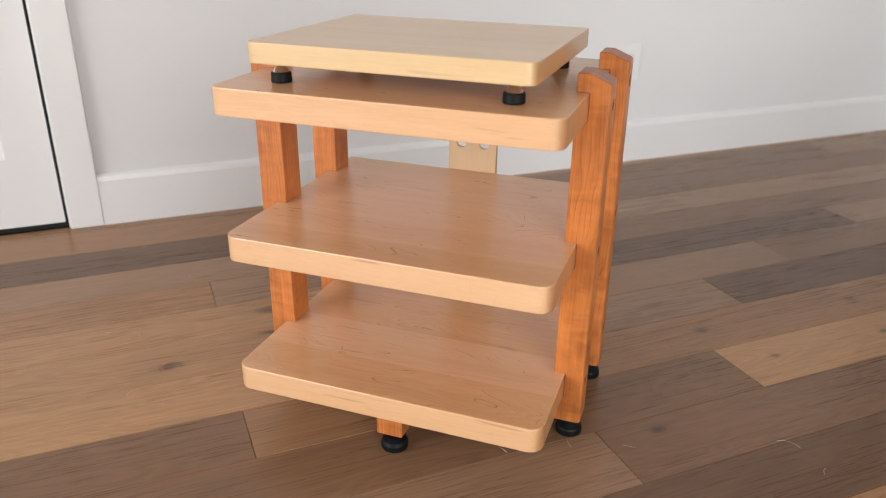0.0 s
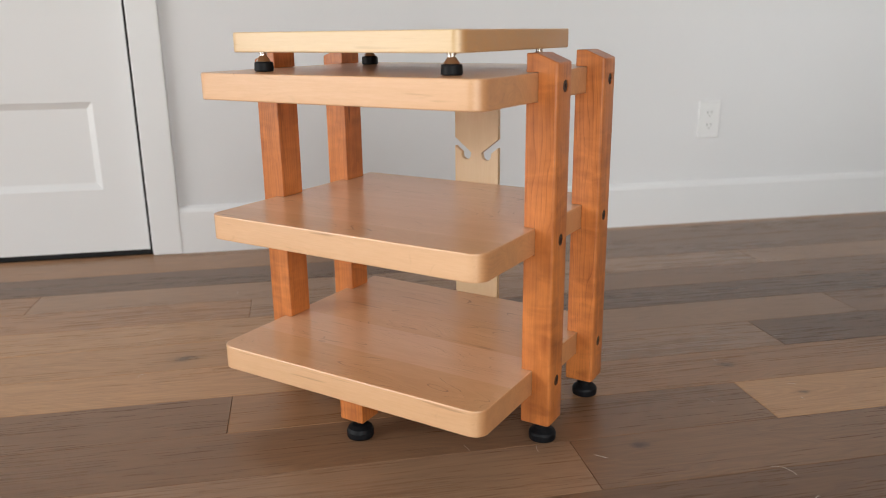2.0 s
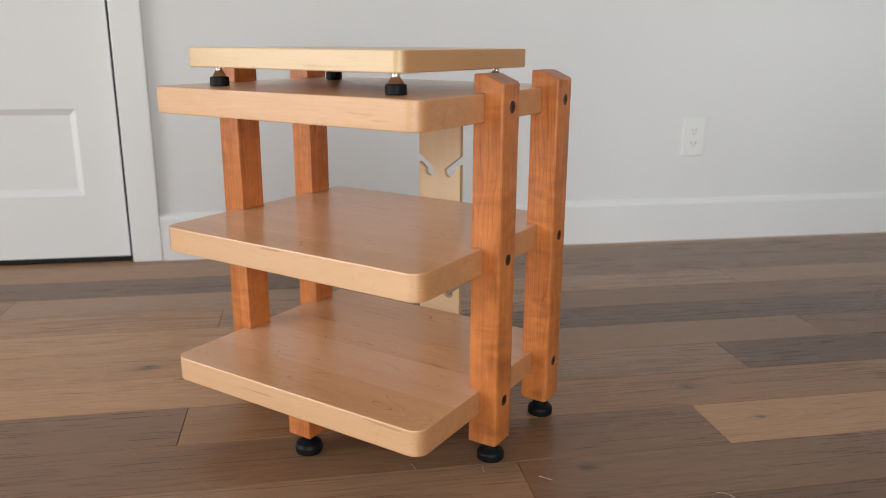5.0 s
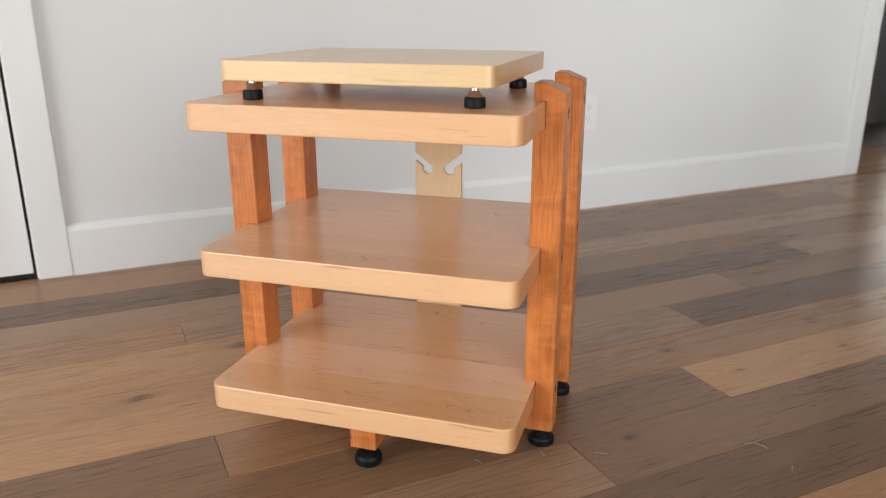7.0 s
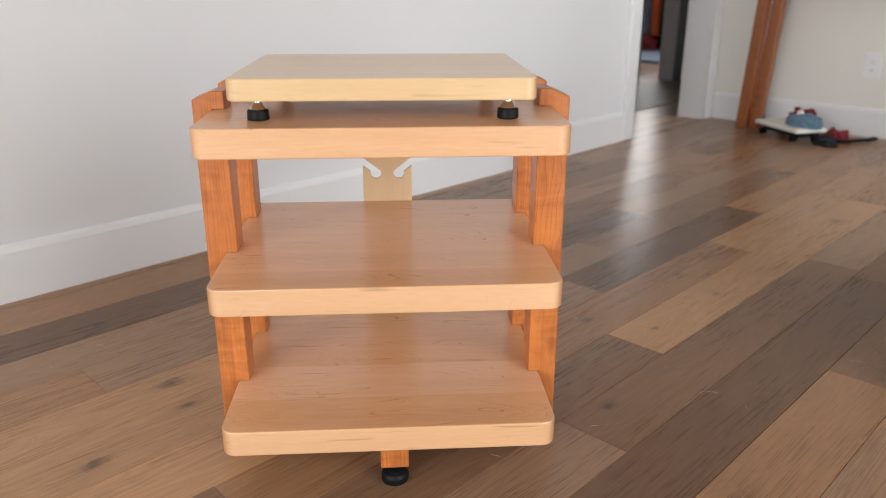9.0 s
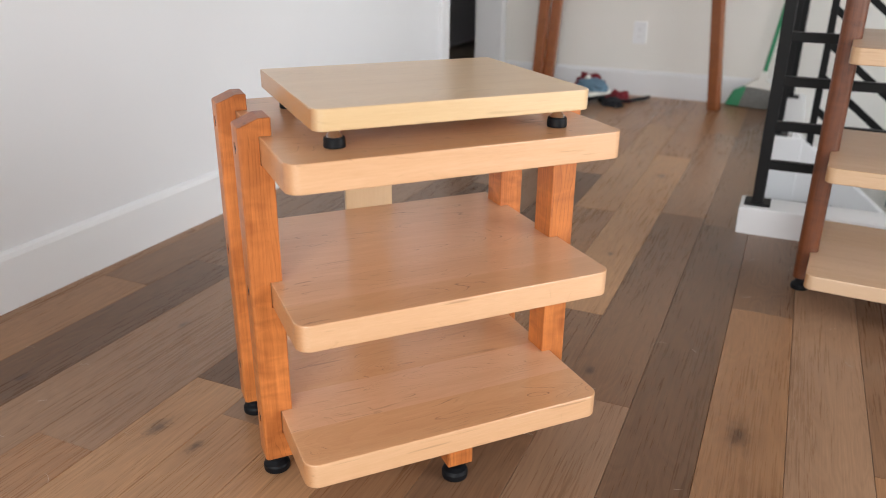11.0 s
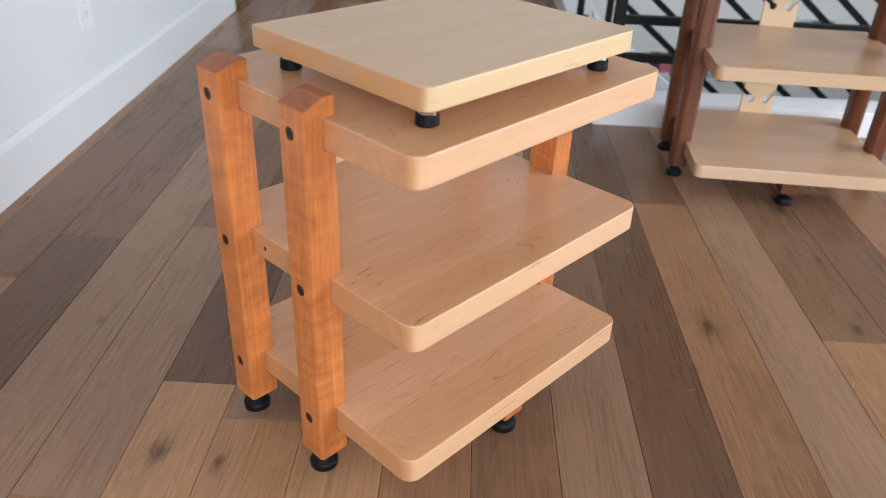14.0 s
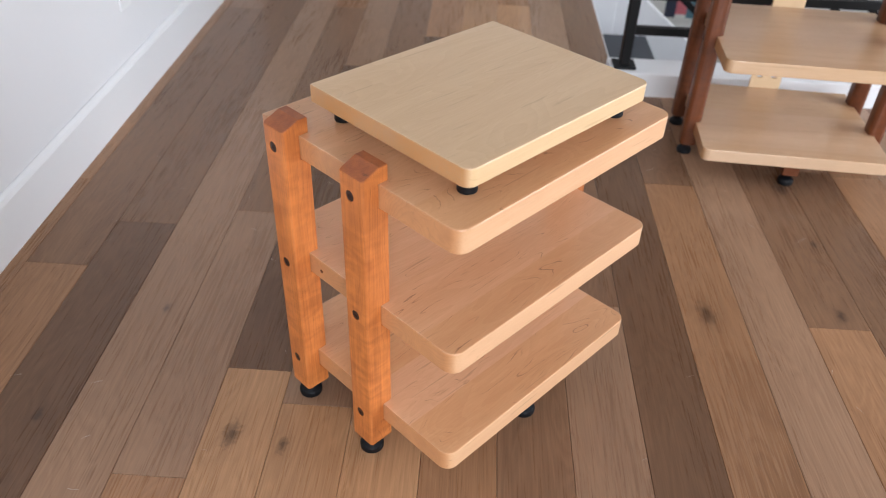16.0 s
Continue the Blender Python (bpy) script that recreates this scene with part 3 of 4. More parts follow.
def outlet(m, label):
    o = thing("outlet", m, label, "outlet")
    part("plate", box(-0.036, 0.036, -0.0068, 0, -0.058, 0.058, 0.002), PLASTIC, o)
    for z in (0.0195, -0.0195):
        r = part("receptacle", box(-0.0165, 0.0165, -0.0075, -0.003, z - 0.014, z + 0.014, 0.004), PLASTIC, o)
        for x in (-0.0065, 0.0065):
            part("slot", box(x - 0.0012, x + 0.0012, -0.0079, -0.006, z - 0.002, z + 0.007), SLOT, r)
        part("slot", box(-0.002, 0.002, -0.0079, -0.006, z - 0.010, z - 0.006), SLOT, r)
    return o


outlet(ROOM @ pose(1.610, 0, 0.331), "white duplex outlet on the plaster wall")
outlet(ROOM @ pose(EAST, -0.775, 0.335, 0, 0, -90), "white outlet on the end wall")

# casing round the opening to the corridor
bm = bmesh.new()
box(PASS_L - 0.090, PASS_L, -0.019, 0.0, 0, DOOR_H + 0.09, 0.003, bm=bm)
box(PASS_R, EAST - 0.030, -0.019, 0.0, 0, DOOR_H + 0.09, 0.003, bm=bm)
box(PASS_L, PASS_R, -0.019, 0.0, DOOR_H - 0.004, DOOR_H + 0.09, 0.003, bm=bm)
box(PASS_L - 0.004, PASS_L, 0.0, WALL_T + 0.02, 0, DOOR_H, bm=bm)
box(PASS_R, PASS_R + 0.004, 0.0, WALL_T + 0.02, 0, DOOR_H, bm=bm)
structure("trim_passage", bm, TRIM_PAINT, "flat white painted casing round the open passage")
bm = bmesh.new()
box(4.53, 4.605, 0.915, 0.935, 0, DOOR_H + 0.09, 0.003, bm=bm)
box(5.08, 5.155, 0.915, 0.935, 0, DOOR_H + 0.09, 0.003, bm=bm)
structure("trim_bedroom", bm, SHADE_PAINT, "casing of the bedroom doorway, its shade put into the paint colour")

# ---- floor ----
floor_bm = bmesh.new()
for x0, x1, y0, y1 in ((-3.0, EAST - 0.01, -1.5, 0.0), (-3.0, 1.80, -4.05, -1.5), (1.60, 1.80, -5.0, -4.05), (PASS_L - 0.004, PASS_R + 0.004, 0.0, 0.382), (-1.0, 0.0, 0.0, 0.9)):
    box(x0, x1, y0, y1, -0.06, -0.0145, bm=floor_bm)
FLOOR = structure("floor", floor_bm, GAP_BLACK, "smoked brown oak plank floor with a satin finish")

ROW0, PITCH = 0.0498, 0.13339
# row: where its boards end along the wall, and the tone of each board;
# towards the second rack the tones also carry the floor's shade
BOARDS = {
    -1: ([0.3, 1.862], "mgm"),
    0: ([-0.7, 0.746, 2.39], "mmng"),
    1: ([-1.2, 0.9225, 2.588], "mdng"),
    2: ([-0.30, 1.5406, 2.9], "mggn"),
    3: ([-1.0, 0.203, 0.994, 2.453], "mmgnm"),
    4: ([-1.3, 0.461, 1.897], "mldg"),
    5: ([-0.6, 0.38, 1.532, 2.83], "mlgnm"),
    6: ([-1.5, 0.5, 1.258, 2.192], "glgdm"),
    7: ([-1.6, 0.194, 1.80, 3.12], "gnmlm"),
    8: ([-0.9, 1.066, 2.57], "mnlm"),
    9: ([-1.1, 0.712, 1.857, 3.05], "mgngm"),
    10: ([-0.8, 1.80], "mdn"),
    11: ([-1.4, 1.232], "mmn"),
    12: ([-0.5], "mg"),
    13: ([-0.9, 0.682], "mmn"),
    14: ([-0.2, 1.34], "mng"),
}
OAKS = {"d": OAK_DARK, "n": OAK_UMBER, "m": OAK_MID, "g": OAK_GREY, "l": OAK_LIGHT}


def board(x0, x1, y0, y1, material):
    """One floor board with eased edges; its own origin is its middle."""
    w, h, g, e = (x1 - x0) / 2 - 0.0003, (y1 - y0) / 2 - 0.0003, 0.0145, 0.0008
    v = [(-w, -h, -g), (w, -h, -g), (w, h, -g), (-w, h, -g), (-w, -h, -e), (w, -h, -e), (w, h, -e), (-w, h, -e),
         (-w + e, -h + e, 0), (w - e, -h + e, 0), (w - e, h - e, 0), (-w + e, h - e, 0)]
    f = [(8, 9, 10, 11), (3, 2, 1, 0)]
    for i in range(4):
        j = (i + 1) % 4
        f += [(i, j, j + 4, i + 4), (i + 4, j + 4, j + 8, i + 8)]
    me = bpy.data.meshes.new("plank")
    me.from_pydata(v, [], f)
    me.materials.append(material)
    ob = new("plank", me)
    ob.parent = FLOOR
    ob.matrix_basis = Matrix.Translation(((x0 + x1) / 2, (y0 + y1) / 2, 0))


def seam(row):
    """How far a seam between two rows of boards lies from the wall; four seams are shifted to fit the camera's view."""
    return ROW0 + PITCH * row + {1: 0.009, 2: 0.020, 3: 0.015, 4: 0.009}.get(row, 0.0)


def lay_floor():
    rng = random.Random(5)
    for row in range(-4, 30):
        d0, d1 = seam(row), seam(row + 1)
        x_min, x_max = -3.0, EAST
        if row >= 11:
            x_max = 1.80
        if d0 < -0.01:
            x_min, x_max = PASS_L, PASS_R
        ends, tones = BOARDS.get(row, ([], ""))
        ends = list(ends)
        if not ends:
            x = x_min + rng.uniform(0.3, 1.6)
            while x < x_max - 0.3:
                ends.append(x)
                x += rng.uniform(0.9, 1.9)
        cuts = [x_min] + [e for e in ends if x_min + 0.02 < e < x_max - 0.02] + [x_max]
        skip = len([e for e in ends if e <= x_min + 0.02])
        if d0 < 0 < d1:
            for a, b in ((-3.0, -0.6), (-0.6, 1.1), (1.1, 2.7), (2.7, EAST)):
                board(a, b, -d1, 0.0, OAK_MID)
            d1 = -0.0
        for i, (a, b) in enumerate(zip(cuts, cuts[1:])):
            t = tones[i + skip] if i + skip < len(tones) else rng.choice("mmggdl")
            board(a, b, -d1, -d0, OAKS[t])


# ---- stairwell: curbs, steps, stringer, railings ----
def curb(name, x0, x1, y0, y1, h):
    structure(name, box(x0, x1, y0, y1, -0.3, h, 0.004), TRIM_PAINT, "low white painted curb round the stairwell")


curb("curb_near", 1.772, 1.895, -5.0, -1.479, 0.080)
curb("curb_far", 2.77, EAST, -1.64, -1.497, 0.078)
structure("wall_stair", wall_pieces([(1.772, 1.895, -2.8, -0.3)], -5.0, -1.466), WALL_PAINT, "white painted wall below the stairwell curb")
structure("floor_lower", box(1.895, EAST - 0.01, -5.0, -1.5, -2.85, -2.8), OAK_MID, "wooden floor at the foot of the stairs")


def stairs():
    for i in range(12):
        y, z = -1.522 - 0.25 * i, -0.18 * (i + 1)
        st = thing("stair_step", ROOM @ pose(0, y, z), "dark stair tread with a white painted riser", "step", "stair steps", "structure")
        part("tread", box(1.895, 2.775, -0.27, 0.0, -0.03, 0, 0.004), TREAD, st, "dark slate stair tread")
        part("riser", box(1.895, 2.775, -0.012, 0.0, 0.0, 0.15), TRIM_PAINT, st, "white painted riser")


stairs()
SLOPE = 0.8
bm = bmesh.new()
prof = [(-1.6, 0.105), (-1.6, -2.8), (-5.0, -2.8), (-5.0, 0.105 - SLOPE * 3.4)]
a = [bm.verts.new((2.78, y, z)) for y, z in prof]
b = [bm.verts.new((2.86, y, z)) for y, z in prof]
for i in range(4):
    j = (i + 1) % 4
    bm.faces.new((a[i], b[i], b[j], a[j]))
bm.faces.new(a)
bm.faces.new(b[::-1])
structure("stair_stringer", bm, TRIM_PAINT, "white painted stringer wall of the stairs")


def stair_rail():
    r = thing("stair_railing", ROOM @ pose(0, 0, 0), "black steel stair railing with sloping bars", "railing")
    part("post", bar(bmesh.new(), (2.82, -1.543, 0.075), (2.82, -1.543, 1.0), 0.028, 0.028), BLACK_STEEL, r)
    part("base_plate", box(2.78, 2.86, -1.583, -1.503, 0.0755, 0.083, 0.002), BLACK_STEEL, r)
    part("post", bar(bmesh.new(), (3.71, -1.57, 0.075), (3.71, -1.57, 1.0), 0.028, 0.028), BLACK_STEEL, r)
    part("base_plate", box(3.67, 3.75, -1.61, -1.53, 0.0755, 0.083, 0.002), BLACK_STEEL, r)
    part("post", bar(bmesh.new(), (2.82, -1.666, 0.03), (2.82, -1.666, 1.0), 0.026, 0.026), BLACK_STEEL, r)
    part("handrail", box(2.80, 3.75, -1.59, -1.53, 1.0, 1.025, 0.004), BLACK_STEEL, r)
    part("post", bar(bmesh.new(), (2.82, -4.3, -2.1), (2.82, -4.3, -1.0), 0.028, 0.028), BLACK_STEEL, r)
    for c in (1.522, 1.648, 1.778, 1.905, 2.035, 2.167, 2.295, 2.42):
        part("sloping_bar", bar(bmesh.new(), (2.82, -1.666, c - SLOPE * 1.666), (2.82, -4.3, c - SLOPE * 4.3), 0.022, 0.026), BLACK_STEEL, r)


stair_rail()


def guard_rail():
    r = thing("guard_railing", ROOM @ pose(0, 0, 0), "black steel guard railing on the white curb", "railing")
    x = 1.832
    for y in (-1.526, -3.2, -4.9):
        part("post", bar(bmesh.new(), (x, y, 0.078), (x, y, 1.0), 0.032, 0.032), BLACK_STEEL, r)
        part("base_plate", box(x - 0.036, x + 0.036, y - 0.036, y + 0.036, 0.0785, 0.087, 0.002), BLACK_STEEL, r)
    for z in (0.20, 0.314, 0.44, 0.56, 0.68, 0.80, 0.92):
        part("crossbar", bar(bmesh.new(), (x, -1.526, z), (x, -4.9, z), 0.024, 0.026), BLACK_STEEL, r)
    part("handrail", box(x - 0.025, x + 0.025, -4.95, -1.50, 1.0, 1.03, 0.004), BLACK_STEEL, r)


guard_rail()


# ---- racks ----
def post_bm(inner, outer, y0, y1, z0, z1, side, ease):
    """A post: square in plan, flat on the inner third of its top, sloping down to the outside."""
    prof = [(inner, z0), (outer, z0), (outer, z1 - 0.0125), (inner + 0.016, z1), (inner, z1)]
    bm = bmesh.new()
    a = [bm.verts.new((side * x, y0, z)) for x, z in prof]
    b = [bm.verts.new((side * x, y1, z)) for x, z in prof]
    for i in range(5):
        j = (i + 1) % 5
        bm.faces.new((a[i], a[j], b[j], b[i]))
    bm.faces.new(a)
    bm.faces.new(b)
    bmesh.ops.recalc_face_normals(bm, faces=bm.faces)
    upright = [e for e in bm.edges if abs(e.verts[0].co.z - e.verts[1].co.z) > 0.3 and (ease > 0.01 or abs(abs(e.verts[0].co.x) - outer) < 1e-5)]
    bmesh.ops.bevel(bm, geom=upright, offset=ease, segments=4, affect="EDGES", profile=0.5)
    rest = [e for e in bm.edges if e.calc_face_angle(0) > radians(40)]
    bmesh.ops.bevel(bm, geom=rest, offset=0.0012, segments=1, affect="EDGES")
    return bm


def foot_bm(x, y, top):
    return turned([(0.0185, 0), (0.0205, 0.0012), (0.0209, 0.0050), (0.0207, 0.0105), (0.0192, 0.0135), (0.0150, 0.0170), (0.0128, 0.0195), (0.0124, 0.0245), (0.0124, top)], 32, (x, y))


def cable_plate_bm(w, z0, z1, y0, y1, hooks):
    """A thin board with pairs of slanting hook slots cut into its edges."""
    bm = box(-w, w, y0, y1, z0, z1)
    ym = (y0 + y1) / 2
    for z in hooks:
        for side in (-1, 1):
            bm = carved(bm, rod(bmesh.new(), side * (w - 0.0235), ym, z, "y", 0.0098, 0.04))
            own = bmesh.new()
            bmesh.ops.create_cube(own, size=1, matrix=Matrix.Translation((side * (w - 0.009), ym, z + 0.0155)) @ Matrix.Rotation(radians(-38 * side), 4, "Y") @ Matrix.Diagonal((0.055, 0.041, 0.0125, 1)))
            bm = carved(bm, own)
    return bm


LEVELS = (0.0982, 0.3164, 0.5315)
THICK = 0.0389
FRONT_Y, BACK_Y, HALF_W = -0.188, 0.237, 0.2425


def rack(m, label, levels, post_mat, shelf_mat, top_z, plates, ease, thick=THICK):
    r = thing("equipment_rack", m, label, "rack", "wooden equipment racks")
    for z in levels:
        part("shelf", slab(rounded_rect(-HALF_W, HALF_W, FRONT_Y, BACK_Y, 0.021, 0.003), z - thick / 2, z + thick / 2, 0.0018, 2), shelf_mat, r, smooth=True)
    for side in (-1, 1):
        for y in ((-0.011, 0.166) if side < 0 else (-0.007, 0.170)):
            holes = bmesh.new()
            for z in levels:
                lo, hi = sorted((side * 0.215, side * (HALF_W + 0.0009)))
                box(lo, hi, y - 0.05, y + 0.05, z - thick / 2 - 0.0007, z + thick / 2 + 0.0007, bm=holes)
                rod(holes, side * 0.281, y + 0.002, z + 0.001, "x", 0.0087, 0.040)
            bm = carved(post_bm(0.2255, 0.2715, y - 0.025, y + 0.025, 0.032, top_z, side, ease), holes)
            p = part("post", bm, post_mat, r, smooth=True)
            for z in levels:
                b = turned([(0.0085, 0), (0.0085, 0.0015), (0.0070, 0.002), (0.0032, 0.002), (0.0030, 0.0008)], 16)
                bmesh.ops.transform(b, matrix=Matrix.Translation((side * 0.2690, y + 0.002, z + 0.001)) @ Matrix.Rotation(radians(90 * side), 4, "Y"), verts=b.verts)
                part("bolt", b, BOLT, p, "dark recessed bolt head")
            part("foot", foot_bm(side * 0.252, y - 0.002, 0.033), RUBBER, r, "round black rubber levelling foot", smooth=True)
    blk = part("front_block", box(-0.016, 0.026, -0.166, -0.124, 0.034, levels[0] - thick / 2 + 0.001, 0.002), post_mat, r)
    part("front_foot", turned([(0.015, 0), (0.0200, 0.001), (0.0210, 0.004), (0.0210, 0.011), (0.0185, 0.0165), (0.012, 0.0205), (0.0055, 0.022), (0.0055, 0.036)], 28, (0.005, -0.145)), RUBBER, blk, "domed black rubber foot on a threaded stem", smooth=True)
    # the grain of the cable board runs upright
    upright = Matrix.Rotation(radians(-90), 4, "Y")
    bm = cable_plate_bm(0.0445, 0.090, levels[-1] + 0.004, BACK_Y + 0.0005, BACK_Y + 0.0095, plates)
    bmesh.ops.transform(bm, matrix=upright.inverted(), verts=bm.verts)
    part("cable_plate", bm, MAPLE_THIN, r, "thin pale maple cable board with hook slots").matrix_basis = upright
    return r


def platform(m):
    p = thing("amp_platform", m, "pale maple isolation platform on four metal and rubber feet", "platform")
    z0, z1 = 0.0285, 0.0570
    part("top", slab(rounded_rect(-0.1990, 0.1990, -0.159, 0.171, 0.016, 0.003), z0, z1, 0.0018, 2), MAPLE_PALE, p, smooth=True)
    for x in (-0.1645, 0.1645):
        for y in (-0.1255, 0.137):
            f = part("foot", turned([(0.0115, 0), (0.0140, 0.0008), (0.0144, 0.0025), (0.0140, 0.0122), (0.0132, 0.0138), (0.0108, 0.0138), (0.0105, 0.0125)], 28, (x, y)), RUBBER, p, "black rubber cup foot", smooth=True)
            part("cone", turned([(0.004, 0.0128), (0.0102, 0.0132), (0.0109, 0.0146), (0.0096, 0.0168), (0.0070, 0.0205), (0.0054, 0.0232), (0.0052, 0.0262), (0.0066, 0.0268), (0.0066, z0 + 0.0003)], 24, (x, y)), NICKEL, f, "polished nickel cone", smooth=True)
    return p


first_rack = rack(pose(0.009, 0, 0), "three-shelf rack of pale maple boards bolted to square cherry posts", LEVELS, CHERRY, MAPLE, 0.5765, (0.155, 0.387), 0.0055)
bm = turned([(0.0034, 0), (0.0034, 0.0006), (0.0018, 0.0008)], 12)
bmesh.ops.transform(bm, matrix=Matrix.Translation((-HALF_W + 0.0001, 0.112, 0.315)) @ Matrix.Rotation(radians(-90), 4, "Y"), verts=bm.verts)
part("pin_knot", bm, CHERRY_DARK, first_rack, "small dark pin knot in the shelf end")
platform(pose(0.0111, 0.0, LEVELS[2] + THICK / 2, 0, 0, -0.59))
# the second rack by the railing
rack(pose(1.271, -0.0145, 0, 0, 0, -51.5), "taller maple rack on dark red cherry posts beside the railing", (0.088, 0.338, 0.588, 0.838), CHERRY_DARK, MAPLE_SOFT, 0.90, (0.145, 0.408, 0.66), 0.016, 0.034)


# ---- things by the end wall ----
def trestle():
    t = thing("console_table", ROOM @ pose(3.62, -0.73, 0), "narrow table on splayed reddish wooden legs", "table")
    part("leg", bar(bmesh.new(), (0.00, 0.462, 0), (0.00, 0.423, 0.72), 0.052, 0.050), CHERRY_LEG, t)
    part("leg", bar(bmesh.new(), (0.045, 0.412, 0), (0.045, 0.366, 0.72), 0.052, 0.052), CHERRY_LEG, t)
    part("leg", bar(bmesh.new(), (-0.04, -0.495, 0), (-0.02, -0.43, 0.72), 0.052, 0.052), CHERRY_LEG, t)
    part("tabletop", box(-0.05, 0.12, -0.50, 0.50, 0.72, 0.745, 0.004), CHERRY_LEG, t)


trestle()


def lumpy(rx, ry, rz, seed, rough=0.25):
    """A crumpled soft heap resting on z = 0."""
    bm = bmesh.new()
    bmesh.ops.create_icosphere(bm, subdivisions=4, radius=1)
    for v in bm.verts:
        n = noise.noise(v.co * 1.7 + Vector((seed, 0, 0))) + 0.5 * noise.noise(v.co * 4.1 + Vector((0, seed, 0)))
        v.co *= 1 + rough * n
        v.co = Vector((v.co.x * rx, v.co.y * ry, max(0.0, v.co.z + 0.35) * rz))
    return bm


WHITE_PLASTIC = paint("white_plastic", (0.80, 0.78, 0.72), 0.4, 0.04)
BLUE_CLOTH = cloth("blue_cloth", (0.13, 0.22, 0.30))
RED_CLOTH = cloth("red_cloth", (0.22, 0.02, 0.03))
GREEN_PLASTIC = paint("green_plastic", (0.02, 0.24, 0.10), 0.35)
BRISTLE = cloth("bristle_grey", (0.20, 0.20, 0.19))
DARK_CLOTH = cloth("dark_cloth", (0.012, 0.012, 0.016))
ORANGE_CLOTH = cloth("orange_cloth", (0.55, 0.10, 0.02))
GREY_BLUE = cloth("grey_blue_cloth", (0.20, 0.25, 0.33))


def floor_things():
    p = ROOM @ pose(3.50, -0.61, 0, 0, 0, -121)
    board_ob = thing("roller_board", p, "white flat board on small black rollers by the wall", "board")
    part("deck", box(-0.24, 0.065, -0.085, 0.085, 0.045, 0.066, 0.008), WHITE_PLASTIC, board_ob, smooth=True)
    part("frame", box(-0.21, 0.05, -0.06, 0.06, 0.022, 0.046, 0.006), RUBBER, board_ob, "black frame under the deck")
    for x in (-0.2, 0.02):
        for y in (-0.06, 0.06):
            part("roller", rod(bmesh.new(), x, y, 0.014, "y", 0.014, 0.03, 16), RUBBER, board_ob)
    c = part("blue_cloth", lumpy(0.105, 0.065, 0.042, 3.0), BLUE_CLOTH, None, smooth=True)
    c.matrix_basis = p @ pose(-0.02, 0.02, 0.065)
    tagged(c, "crumpled blue-grey cloth lying on the white board", "cloth")
    c = part("red_cloth", lumpy(0.10, 0.035, 0.05, 8.0, 0.5), RED_CLOTH, None, smooth=True)
    c.matrix_basis = p @ pose(-0.06, 0.055, 0.065)
    tagged(c, "crumpled dark red cloth lying behind the blue one", "cloth")
    c = part("red_cloth", lumpy(0.07, 0.05, 0.04, 12.0, 0.4), RED_CLOTH, None, smooth=True)
    c.matrix_basis = p @ pose(0.055, 0.15, 0.0)
    tagged(c, "small dark red cloth on the floor beside the board", "cloth")
    c = part("black_cloth", lumpy(0.055, 0.04, 0.030, 4.0, 0.45), DARK_CLOTH, None, smooth=True)
    c.matrix_basis = p @ pose(0.125, 0.03, 0.0)
    tagged(c, "crumpled black cloth on the floor by the white board", "cloth")
    c = part("white_ball", lumpy(0.019, 0.019, 0.028, 2.0, 0.05), WHITE_PLASTIC, None, smooth=True)
    c.matrix_basis = p @ pose(-0.05, 0.02, 0.098)
    tagged(c, "small round white ball lying on the cloth", "ball")
    bm = bmesh.new()
    pts = [(0.12, 0.10, 0.016), (0.13, 0.15, 0.014), (0.115, 0.21, 0.012), (0.13, 0.26, 0.014), (0.125, 0.31, 0.018)]
    for q, r in zip(pts, pts[1:]):
        bar(bm, q, r, 0.022, 0.014)
    c = part("black_strap", bm, RUBBER, None)
    c.matrix_basis = p
    tagged(c, "black strap lying on the floor behind the board", "strap")


floor_things()


def broom():
    b = thing("broom", ROOM @ pose(3.745, -1.405, 0, 0, 4, -90), "angled broom with a green handle leaning at the end wall", "broom")
    # seen from the room: the fan of bristles spreads along x, the green brace covers one end of it
    fan = [(-0.135, 0.0), (0.115, 0.0), (0.110, 0.05), (0.085, 0.10), (0.045, 0.130), (-0.02, 0.135), (-0.07, 0.105), (-0.115, 0.06)]
    turn = Matrix.Rotation(radians(90), 4, "X")
    for name, pts, mt, d, lab in (("bristles", fan, BRISTLE, 0.045, "grey bristles"),
                                  ("brace", [(-0.142, -0.0), (-0.075, 0.0), (-0.055, 0.112), (-0.115, 0.075)], GREEN_PLASTIC, 0.052, "green plastic end"),
                                  ("ferrule", [(-0.07, 0.105), (0.08, 0.10), (0.055, 0.135), (0.03, 0.15), (0.025, 0.19), (0.0, 0.19), (-0.01, 0.15), (-0.03, 0.14)], WHITE_PLASTIC, 0.056, "white plastic ferrule")):
        bm = slab(pts, -d / 2, d / 2, 0.004, 1)
        bmesh.ops.transform(bm, matrix=turn, verts=bm.verts)
        part(name, bm, mt, b, lab)
    bm = bar(bmesh.new(), (0.012, 0.0, 0.16), (0.085, 0.03, 1.25), 0.016, 0.016)
    part("handle", bm, GREEN_PLASTIC, b, "thin green handle")


broom()


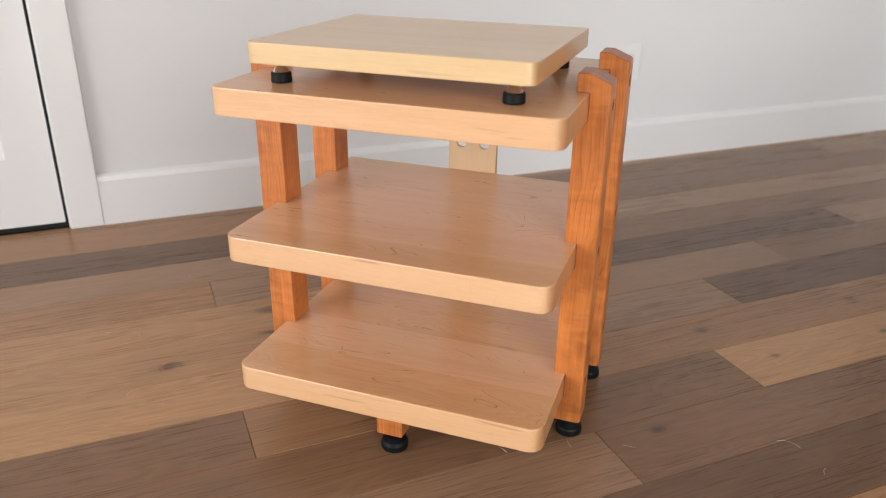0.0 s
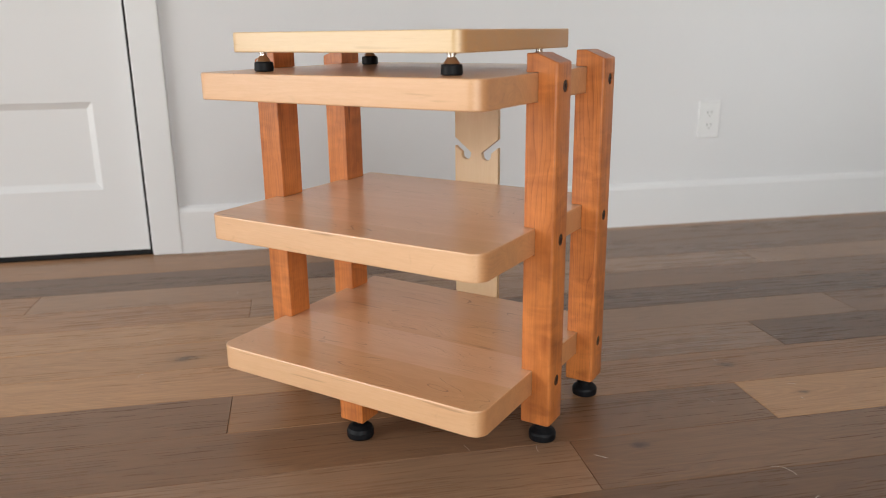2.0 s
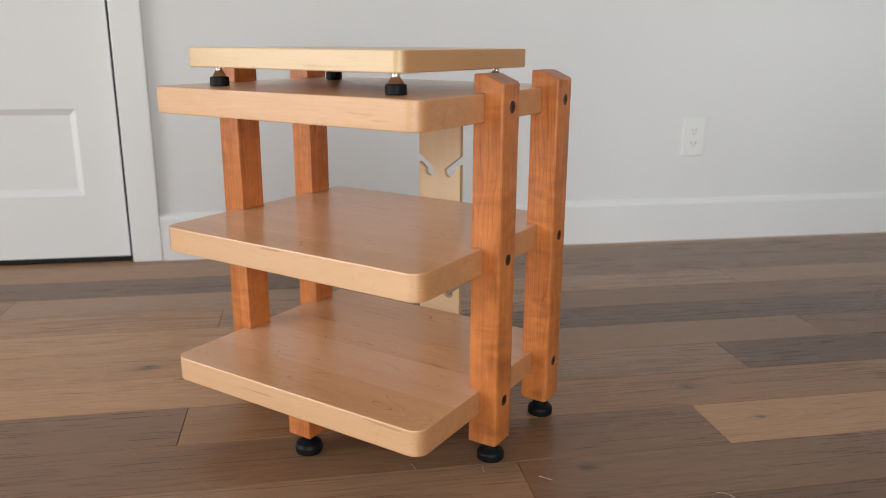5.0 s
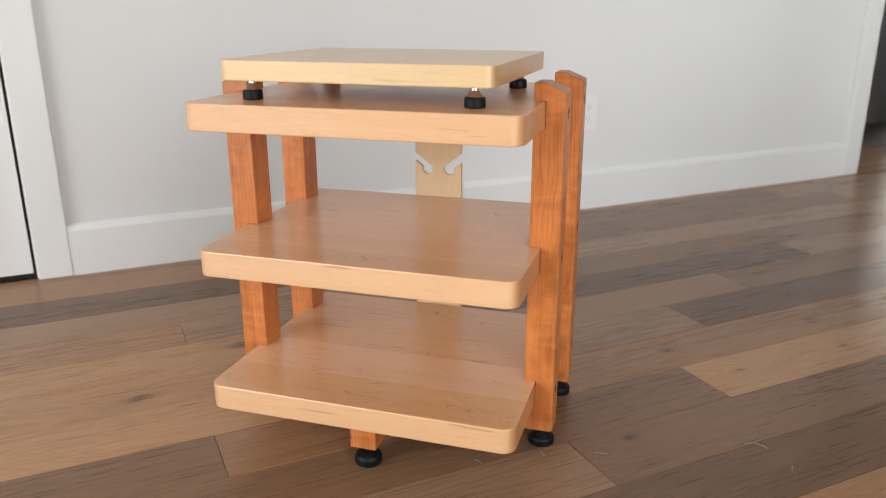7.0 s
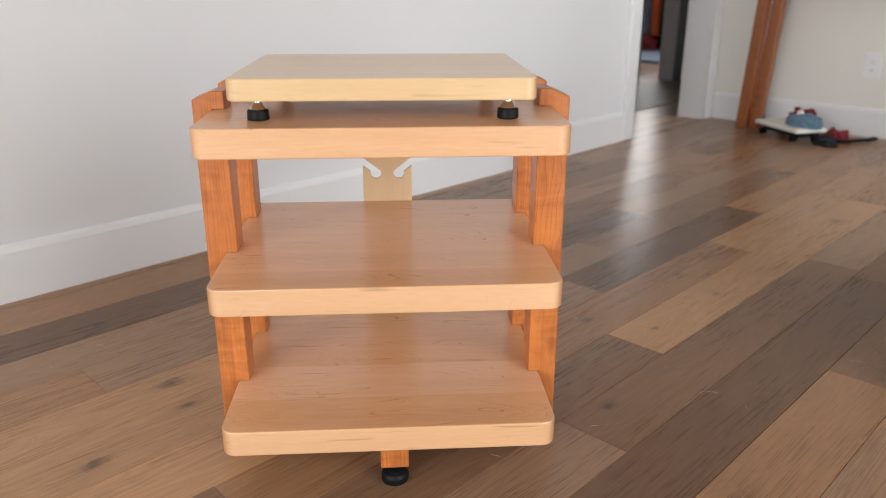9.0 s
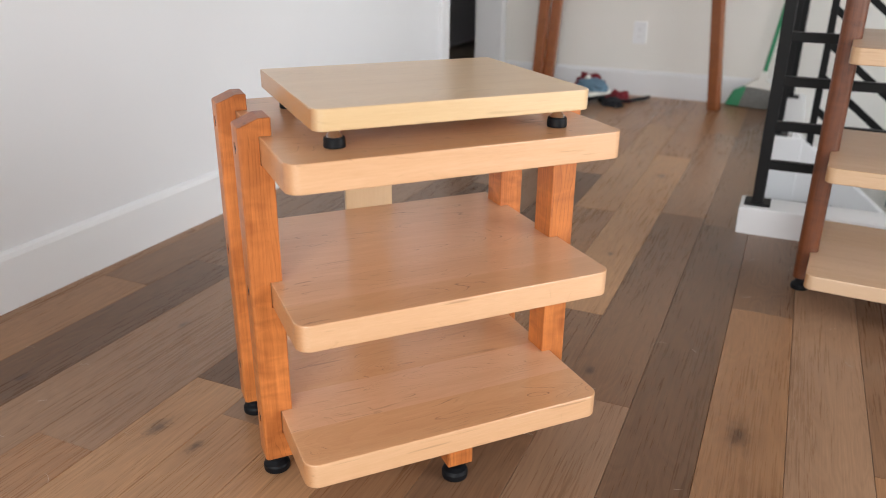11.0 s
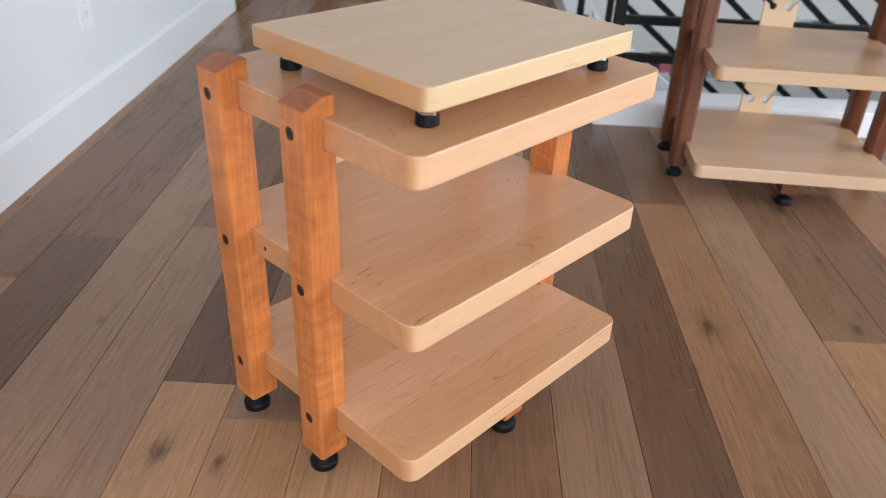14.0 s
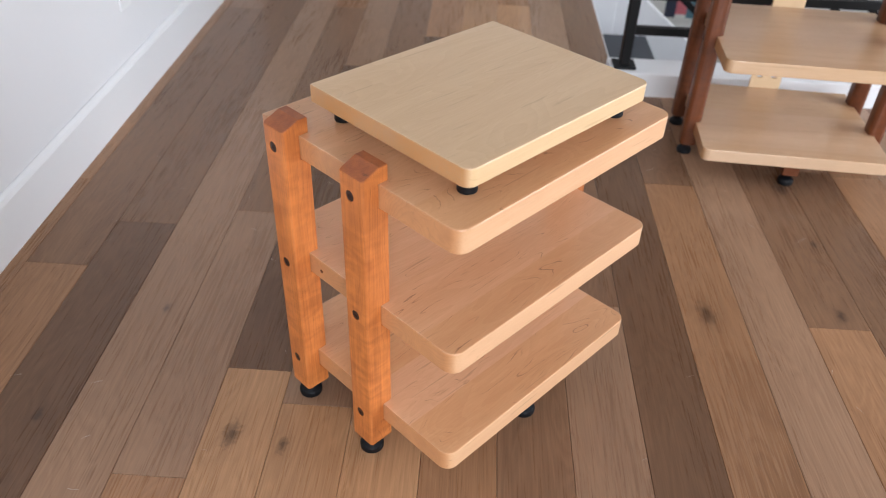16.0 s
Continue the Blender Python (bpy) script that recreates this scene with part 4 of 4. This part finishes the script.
def bedroom_things():
    r = part("rug", box(-0.75, 0.58, -0.6, 0.6, 0.0, 0.02, 0.004), GREY_BLUE, None)
    r.matrix_basis = ROOM @ pose(6.83, 2.2, 0.0)
    tagged(r, "flat blue-grey rug on the bedroom floor", "rug")
    d = thing("low_wardrobe", ROOM @ pose(7.24, 2.40, 0), "dark open wardrobe with hanging clothes in the bedroom", "wardrobe")
    part("carcass", box(-0.02, 0.22, -0.75, 0.75, 0.0, 0.84, 0.004), RUBBER, d)
    for y, w, mt, nm in ((-0.30, 0.10, DARK_CLOTH, "dark_coat"), (-0.16, 0.06, ORANGE_CLOTH, "orange_jacket"), (-0.03, 0.07, GREY_BLUE, "grey_coat"), (0.12, 0.08, DARK_CLOTH, "dark_coat"), (0.28, 0.06, GREY_BLUE, "grey_coat")):
        bm = lumpy(0.10, w, 0.55, y * 9, 0.2)
        bmesh.ops.translate(bm, vec=(-0.08, y, 0.16), verts=bm.verts)
        part(nm, bm, mt, d, smooth=True)
    c = part("white_bag", lumpy(0.12, 0.08, 0.12, 5.0, 0.2), WHITE_PLASTIC, None, smooth=True)
    c.matrix_basis = ROOM @ pose(7.03, 2.48, 0.0)
    tagged(c, "small crumpled white bag on the bedroom floor", "bag")
    c = part("red_cloth", lumpy(0.1, 0.12, 0.12, 6.0, 0.2), RED_CLOTH, None, smooth=True)
    c.matrix_basis = ROOM @ pose(7.08, 2.31, 0.0)
    tagged(c, "crumpled dark red cloth on the bedroom floor", "cloth")


bedroom_things()


def art_print(y, z, w, h, colours):
    """A small print on the stairwell wall: mount and plain patches of colour."""
    a = thing("art_print", ROOM @ pose(EAST, y, z, 0, 0, -90), "small colourful print on the stairwell wall", "print", "prints on the stairwell wall")
    part("mount", box(-w / 2, w / 2, -0.012, 0.0, -h / 2, h / 2, 0.002), WHITE_PLASTIC, a)
    n = len(colours)
    for i, c in enumerate(colours):
        x0 = -w / 2 + 0.012 + (w - 0.024) * i / n
        part("patch", box(x0, x0 + (w - 0.024) / n, -0.0135, -0.011, -h / 2 + 0.012 + 0.02 * (i % 2), h / 2 - 0.012), c, a)


PINK = paint("print_pink", (0.60, 0.16, 0.18), 0.4)
PALE_BLUE = paint("print_pale_blue", (0.42, 0.55, 0.60), 0.4)
TEAL = paint("print_teal", (0.10, 0.20, 0.24), 0.4)
GREEN = paint("print_green", (0.12, 0.30, 0.14), 0.4)
INK = paint("print_ink", (0.03, 0.035, 0.06), 0.4)
art_print(-2.194, -0.392, 0.208, 0.158, (INK, PINK, TEAL))
art_print(-2.467, -0.408, 0.204, 0.157, (INK, PALE_BLUE, TEAL))
art_print(-2.713, -0.336, 0.190, 0.150, (PINK, TEAL, INK))
art_print(-2.972, -0.183, 0.209, 0.167, (PALE_BLUE, TEAL, GREEN))


def lint():
    """Pale hairs and dust threads lying on the boards round the rack."""
    rng = random.Random(11)
    verts, faces = [], []
    for _ in range(70):
        x, y = rng.uniform(-0.1, 1.6), -rng.uniform(0.15, 1.9)
        a, bend, half = rng.uniform(0, 6.28), rng.uniform(-55, 55), rng.uniform(0.00016, 0.00034)
        step, n = rng.uniform(0.0008, 0.0026), rng.randint(8, 16)
        for i in range(n):
            nx, ny = -math.sin(a) * half, math.cos(a) * half
            z = 0.0006 + 0.0012 * math.sin(math.pi * i / (n - 1))
            q = len(verts)
            verts += [(x + nx, y + ny, z), (x - nx, y - ny, z), (x, y, z + half)]
            if i:
                for u, v in ((0, 1), (1, 2), (2, 0)):
                    faces.append((q - 3 + u, q - 3 + v, q + v, q + u))
            a += bend * step + rng.uniform(-0.12, 0.12)
            x, y = x + math.cos(a) * step, y + math.sin(a) * step
    me = bpy.data.meshes.new("lint")
    me.from_pydata(verts, [], faces)
    me.materials.append(LINT)
    ob = new("lint", me)
    ob.matrix_basis = ROOM
    tagged(ob, "fine pale hairs and dust threads on the floor boards", "lint", kind="stuff")


LINT = cloth("lint_pale", (0.66, 0.58, 0.50))
lint()
lay_floor()
